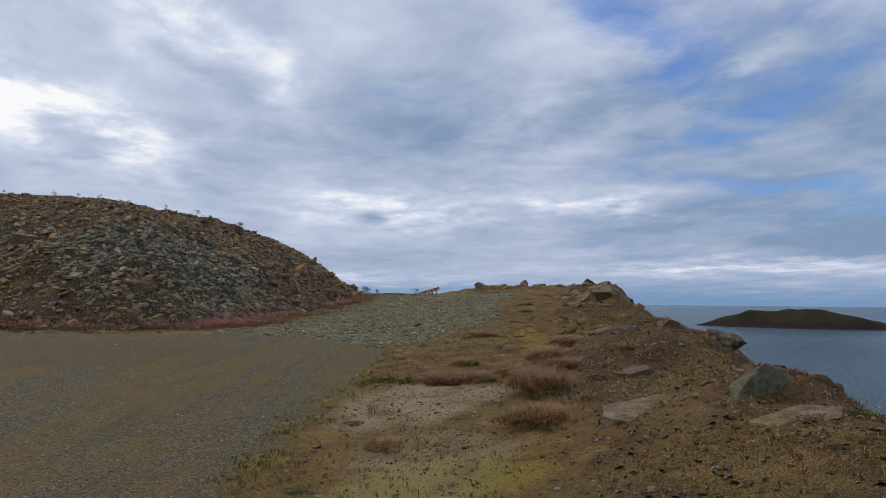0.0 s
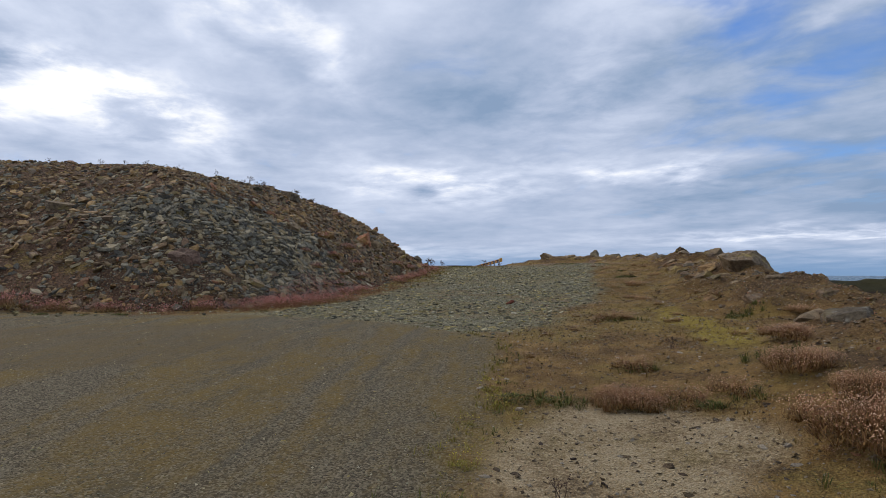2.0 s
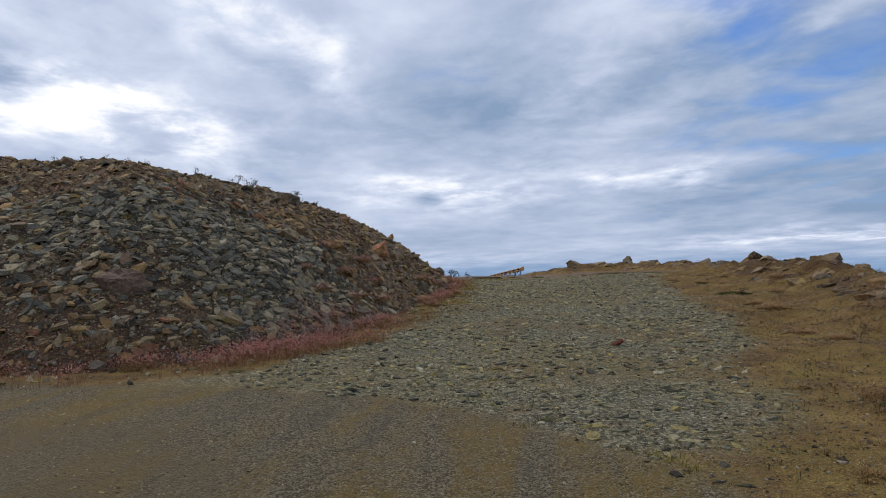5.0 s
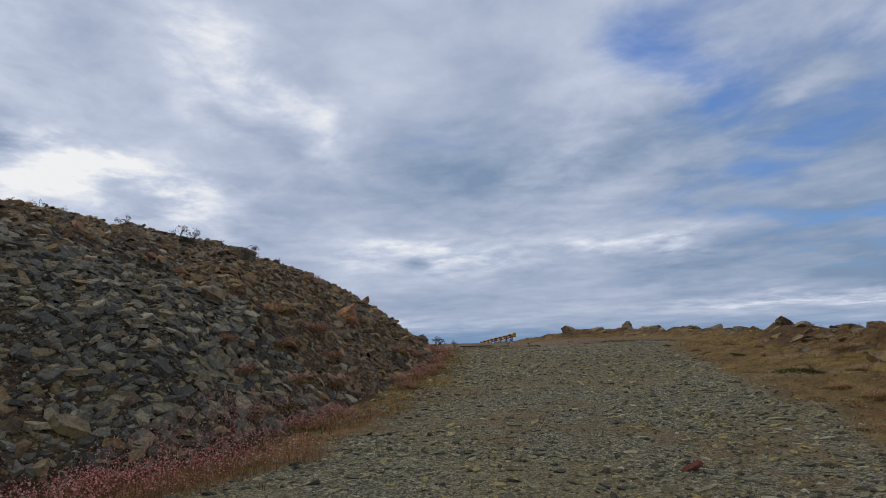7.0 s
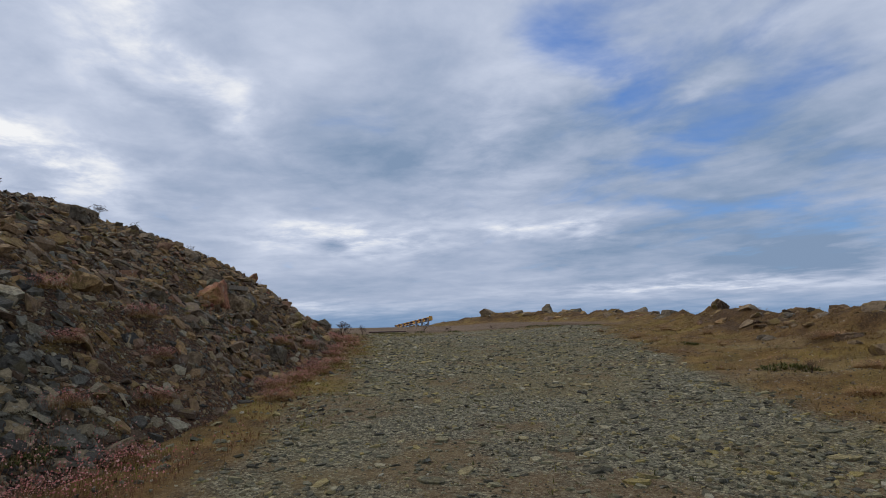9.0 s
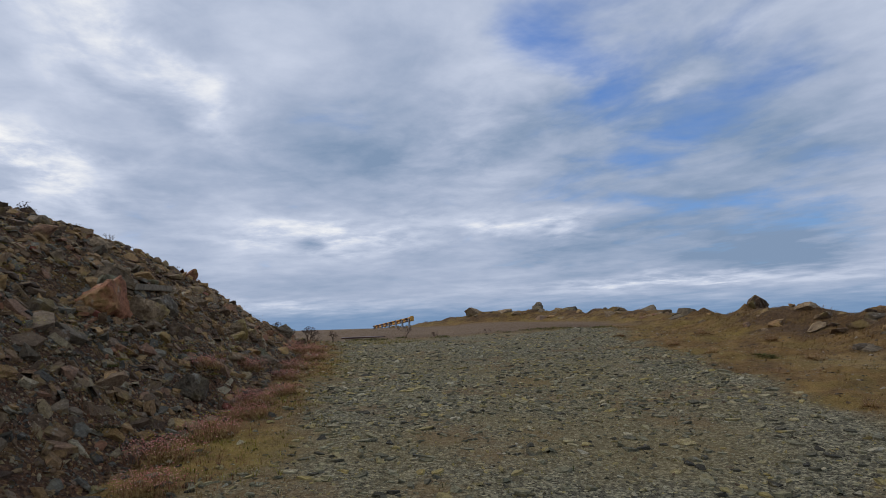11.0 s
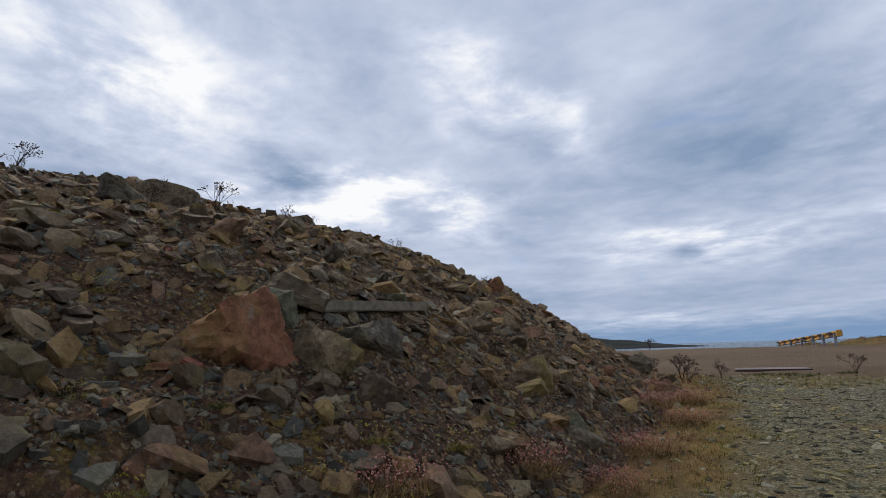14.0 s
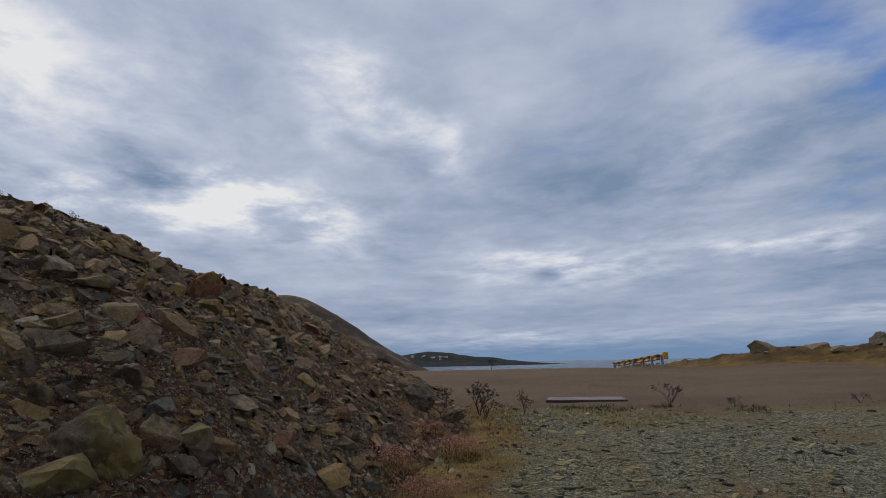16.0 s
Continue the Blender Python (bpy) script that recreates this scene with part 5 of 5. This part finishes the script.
def twig_mesh(name, seed, height, mat, levels=4, fork=3, spread=34):
    """A bare branching weed: tapered three-sided twigs."""
    rng = random.Random(seed)
    vs, fs, tips = [], [], []

    def grow(at, way, length, thick, level):
        end = at + way * length
        side = way.orthogonal().normalized()
        b = len(vs)
        for p, r in ((at, thick), (end, thick * 0.6)):
            for k in range(3):
                vs.append(p + (Matrix.Rotation(2.094 * k, 3, way) @ side) * r)
        for k in range(3):
            n = (k + 1) % 3
            fs.extend([(b + k, b + n, b + 3 + n), (b + k, b + 3 + n, b + 3 + k)])
        if level == 0:
            tips.append(end)
            return
        for _ in range(rng.randint(2, fork)):
            tilt = Euler([radians(rng.uniform(-spread, spread)) for _ in range(3)]).to_matrix()
            grow(at + way * length * rng.uniform(0.6, 1.0), (tilt @ way).normalized(), length * rng.uniform(0.55, 0.85), thick * 0.6, level - 1)

    for _ in range(3):
        w = Vector((rng.uniform(-0.4, 0.4), rng.uniform(-0.4, 0.4), 1)).normalized()
        grow(Vector((0, 0, -0.03)), w, height * 0.34, height * 0.016, levels)
    twigs = mesh_from(name, [tuple(v) for v in vs], fs, mat)
    hv = np.concatenate([OCTA_V * height * 0.022 * rng.uniform(0.6, 1.3) + np.array(t) for t in tips])
    hf = np.concatenate([OCTA_F + 6 * k for k in range(len(tips))])
    return twigs, mesh_from("seed_clusters", hv, hf, mat)


def dead_weed(label, seed, x, y, height, levels=4):
    ob = tagged(new("dead_weed"), label, "weed")
    tw, heads = twig_mesh("twigs", seed, height, TWIG, levels)
    part("twigs", tw, ob)
    tagged(part("seed_clusters", heads, ob), kind="stuff")
    return planted(ob, x, y, seed * 40)


def crest_at(y, d):
    """A place on the heap, that far inside its foot, at this y."""
    x = np.linspace(-16, -4.4, 400)
    q = heap_in(x, np.full(400, y))
    return float(x[np.argmin(np.abs(q - d))])


for k, (x, y, h) in enumerate(((-9.45, 26.0, 0.42), (-10.2, 27.4, 0.55), (crest_at(18.5, 5.6), 18.5, 0.4), (crest_at(20.2, 6.2), 20.2, 0.45), (crest_at(22.0, 6.0), 22.0, 0.45),
                               (crest_at(16.8, 4.6), 16.8, 0.35), (-9.6, 28.3, 0.35), (-11.2, 25.2, 0.5), (-9.3, 29.6, 0.22), (-8.6, 30.4, 0.2), (crest_at(24.0, 5.6), 24.0, 0.5))):
    dead_weed("dark dead branching weed standing on the heap's crest", 200 + k, x, y, h, 4 if h > 0.3 else 3)
for k, (x, y, h) in enumerate(((-16.4, 23.6, 0.4), (-15.0, 23.0, 0.3), (-13.6, 22.2, 0.35), (-12.9, 23.0, 0.3), (-12.0, 24.0, 0.4), (-11.5, 25.4, 0.32), (-10.9, 27.0, 0.3), (-10.0, 29.2, 0.3),
                               (-9.0, 30.2, 0.35), (-8.1, 31.8, 0.3), (-7.0, 31.4, 0.25), (-12.4, 21.4, 0.25), (-10.6, 20.2, 0.3), (-9.6, 22.6, 0.28), (-17.5, 22.4, 0.35))):
    dead_weed("small dry weed on the heap's skyline", 280 + k, x, y, h, 3)
for k, (x, y, h) in enumerate(((-2.26, 35.7, 0.5), (-1.34, 35.65, 0.28), (-5.2, 34.7, 0.75), (-5.0, 34.3, 0.5), (-4.5, 34.9, 0.42), (0.4, 35.8, 0.25), (-11.2, 59, 0.9), (-5.6, 34.2, 0.45))):
    dead_weed("brown dead weed standing at the edge of the flat", 230 + k, x, y, h, 4)
for k, (x, y, h) in enumerate(((0.95, 9.8, 0.25), (-0.55, 6.2, 0.22), (2.9, 21.3, 0.3), (2.2, 15.6, 0.3))):
    dead_weed("thin dead weed on the dry verge", 260 + k, x, y, h, 3)

plant_field("edge_grass", "dark green and brown grass along the lot's edge", nrng, 20000, (-2.6, 1.2, 0.4, 12), lambda x, y: np.exp(-((to_line(x, y, LOT_EDGE)[0] - 0.05) / 0.16) ** 2) * (1 - 0.8 * lot_w(x, y)) * clumpy(x, y, 0.6, -0.05, 0.35, 96), ground_z, 0.025, 0.085, FINE_TUFTS, GREEN_GRASS, "grass")
# green leaf mats under the dry thrift clumps, and brown specks of thrift over the verge
MATS = ((1.1, 6.25, 0.4, 0.16), (1.0, 5.1, 0.3, 0.18), (-0.6, 7.95, 0.45, 0.25), (0.15, 7.85, 0.5, 0.13), (0.75, 7.8, 0.4, 0.13), (0.41, 8.95, 0.3, 0.12), (0.85, 12.3, 0.42, 0.16), (2.5, 11.9, 0.3, 0.3), (1.6, 8.8, 0.25, 0.2))
plant_field("leaf_mat", "dark green leaf mats at the foot of dry thrift", nrng, 9000, (-0.6, 5.2, 3.5, 14.2), lambda x, y: np.maximum.reduce([spot(x, y, a, b_, c, d, 50 + k) for k, (a, b_, c, d) in enumerate(MATS)]), ground_z, 0.03, 0.10, GRASS_TUFTS, GREEN_GRASS, "plants")
thrift_field("verge_thrift", "scattered dry brown thrift on the verge", 5000, (-1.2, 5, 5.2, 32), lambda x, y: (1 - lot_w(x, y)) * (1 - track_w(x, y)) * (1 - pale_w(x, y)) * clumpy(x, y, 1.1, 0.12, 0.45, 97), 0.03, 0.11, RUST_STALK, MIX_HEAD, ground_z)
plant_field("track_moss", "yellow moss and short grass between the track's stones", nrng, 14000, (-4.2, 13, 4.0, 35), lambda x, y: track_w(x, y) * np.maximum(clumpy(x, y, 1.2, 0.05, 0.45, 98), 0.5 * np.exp(-((x + 0.4) / 0.9) ** 2)), ground_z, 0.01, 0.035, LOW_TUFTS, LIME_MOSS, "moss")
plant_copies(cushion(prng, 0.14, 0.09, 110, DARK_BRUSH, 14, MIX_HEAD, "brown_tuft", "small dark brown dry tuft on the verge", stalk=0.1),
             [(2.9, 26.5, 1.4), (3.4, 29.0, 1.6), (4.6, 27.5, 1.5), (2.5, 24.2, 1.0), (3.9, 25.4, 1.2), (3.2, 31.5, 1.6), (4.9, 30.5, 1.8), (2.2, 22.4, 1.0), (3.3, 17.4, 1.2), (2.0, 14.6, 1.0), (1.3, 17.2, 0.8), (0.5, 12.2, 0.9), (-0.3, 10.9, 1.0),
              (0.1, 11.4, 0.8), (-0.6, 9.6, 0.8), (1.4, 10.2, 0.8), (2.6, 13.4, 1.2), (0.9, 6.6, 0.7), (0.3, 13.0, 0.8), (3.0, 15.4, 1.1), (2.0, 19.4, 0.9)])
thrift_field("dry_thrift", "pink-brown thrift spreading up the end of the heap", 3500, (-7.5, 27, -4.2, 35), lambda x, y: ramp01(heap_in(x, y), -0.2, 0.2) * ramp01(heap_in(x, y), 2.2, 0.8) * clumpy(x, y, 0.9, 0.0, 0.4, 99), 0.05, 0.14, RUST_STALK, MIX_HEAD, surface_z)


# ---- made things ----
def box_mesh(name, sx, sy, sz, mat, bevel=0.01, wobble=0.0):
    bm = bmesh.new()
    bmesh.ops.create_cube(bm, size=1.0)
    bmesh.ops.scale(bm, vec=(sx, sy, sz), verts=bm.verts)
    if wobble:
        bmesh.ops.subdivide_edges(bm, edges=[e for e in bm.edges if e.calc_length() > max(sx, sy) * 0.9], cuts=5, use_grid_fill=True)
        for v in bm.verts:
            v.co += Vector((0, noise.noise(v.co * 5), noise.noise(v.co * 7 + Vector((9, 0, 0))))) * wobble
    bmesh.ops.bevel(bm, geom=list(bm.edges), offset=bevel, segments=2, affect="EDGES")
    me = bpy.data.meshes.new(name)
    bm.to_mesh(me)
    bm.free()
    me.materials.append(mat)
    return me


CONCRETE = plain_material("weathered_concrete", (0.245, 0.202, 0.144), 0.9, 0.2, 0, 0.5, 9)
PALE_METAL = plain_material("dull_plate", (0.24, 0.20, 0.185), 0.8, 0.3, 0.0, 0.3, 4)
YELLOW_PAINT = plain_material("faded_yellow_paint", (0.62, 0.33, 0.06), 0.55, 0.4, 0, 0.35)
DARK_PAINT = plain_material("dark_red_paint", (0.07, 0.03, 0.025), 0.55, 0.4, 0, 0.4)
POST_STEEL = plain_material("galvanised_steel", (0.30, 0.33, 0.37), 0.5, 0.5, 0.6, 0.3)
BRICK_RED = plain_material("red_brick", (0.24, 0.085, 0.055), 0.9, 0.2, 0, 0.4, 20)

beam = tagged(new("concrete_post", box_mesh("concrete_post", 1.75, 0.11, 0.10, CONCRETE, 0.012, 0.008)), "broken grey concrete post lying in the rubble", "concrete post")
ends = [Vector((x, y, float(heap_z(x, y)) + 0.09)) for x, y in ((-6.40, 25.65), (-6.52, 27.4))]
beam.matrix_basis = Matrix.Translation((ends[0] + ends[1]) / 2) @ (ends[1] - ends[0]).to_track_quat("X", "Z").to_matrix().to_4x4()
plate = tagged(new("cover_plate"), "flat pale cover slab with dark edge on beige ground", "slab")
plate.matrix_basis = pose(-3.72, 36.9, float(ground_z(-3.72, 36.9)) + 0.008, 0, 0, 7)
part("slab", box_mesh("slab", 1.42, 0.85, 0.04, PALE_METAL, 0.01), plate)
part("rim", box_mesh("rim", 1.46, 0.03, 0.05, DARK_PAINT, 0.006), plate, "dark front edge", pose(0, -0.442, -0.008))

rail = tagged(new("guard_rail"), "yellow and dark striped guard rail on steel posts", "guard rail")
A, B = Vector((-1.6, 57.5, 2.66)), Vector((-4.8, 70.0, 2.14))
length, way = (B - A).length, (B - A).normalized()
rail.matrix_basis = Matrix.Translation(A) @ way.to_track_quat("X", "Z").to_matrix().to_4x4()
PROFILE = ((-0.02, -0.16), (0.06, -0.13), (0.06, -0.08), (-0.02, -0.03), (-0.02, 0.03), (0.06, 0.08), (0.06, 0.13), (-0.02, 0.16))


def rail_panel(x0, x1, mat):
    """A stretch of W-shaped rail with slanted ends."""
    vs, fs, n = [], [], len(PROFILE)
    for t in (0.0, 0.012):
        for x in (x0, x1):
            for yy, zz in PROFILE:
                vs.append((x + zz * 0.9, yy - t, zz))
    for i in range(n - 1):
        fs += [(i, i + 1, n + i + 1, n + i), (2 * n + i + 1, 2 * n + i, 3 * n + i, 3 * n + i + 1)]
    fs += [(0, n, 3 * n, 2 * n), (n - 1, 3 * n - 1, 4 * n - 1, 2 * n - 1)]
    me = bpy.data.meshes.new("rail_panel")
    me.from_pydata(vs, [], fs)
    me.materials.append(mat)
    return me


N = 16
for k in range(N):
    part("rail_panel", rail_panel(length * k / N, length * (k + 1) / N, (YELLOW_PAINT, DARK_PAINT)[k % 2]), rail, ("faded yellow stripe", "dark red stripe")[k % 2])
part("end_block", box_mesh("end_block", 0.2, 0.25, 0.34, YELLOW_PAINT, 0.03), rail, "yellow end block", pose(-0.1, 0, 0.02))
for d in (0.3, 2.2, 4.1, 6.4, 9.0, 12.0):
    part("post", box_mesh("post", 0.12, 0.12, 1.0, POST_STEEL, 0.01), rail, "grey steel post", pose(d, 0.09, -0.45))

for k, (x, y, sx, sy, sz) in enumerate(((-6.5, 29.05, 0.24, 0.11, 0.075), (-6.2, 24.35, 0.12, 0.1, 0.07), (-4.6, 24.3, 0.11, 0.09, 0.06), (-7.35, 24.9, 0.08, 0.07, 0.05), (-0.79, 16.05, 0.2, 0.09, 0.05))):
    ob = tagged(new("brick", box_mesh("brick", sx, sy, sz, BRICK_RED, 0.012, 0.006)), "broken red brick lying among the rubble", "brick", "broken bricks")
    ob.matrix_basis = pose(x, y, float(surface_z(x, y)) + 0.03, 18, 30, 40 * k)


# ---- single stones of the track, where the path passes nearest ----
piece_meshes = [one_mesh("track_stone", s, TRACK_SLAB) for s in SLABS]
x, y = sow(nrng, 5000, (-4.0, 11.0, 2.0, 34.0), lambda x, y: track_w(x, y) > 0.7)
x, y = x[:285], y[:285]
rot = turns(normals(ground_z, x, y), nrng, 0.12)
for k in range(len(x)):
    s = float(nrng.uniform(0.07, 0.19))
    m = Matrix([list(rot[k][i]) + [0] for i in range(3)] + [[0, 0, 0, 1]])
    m.translation = (x[k], y[k], float(ground_z(x[k], y[k])) + 0.03 * s)
    part("track_stone", piece_meshes[k % len(piece_meshes)], ground, "", m @ Matrix.Diagonal((s * 1.3, s, s * 0.55, 1)))
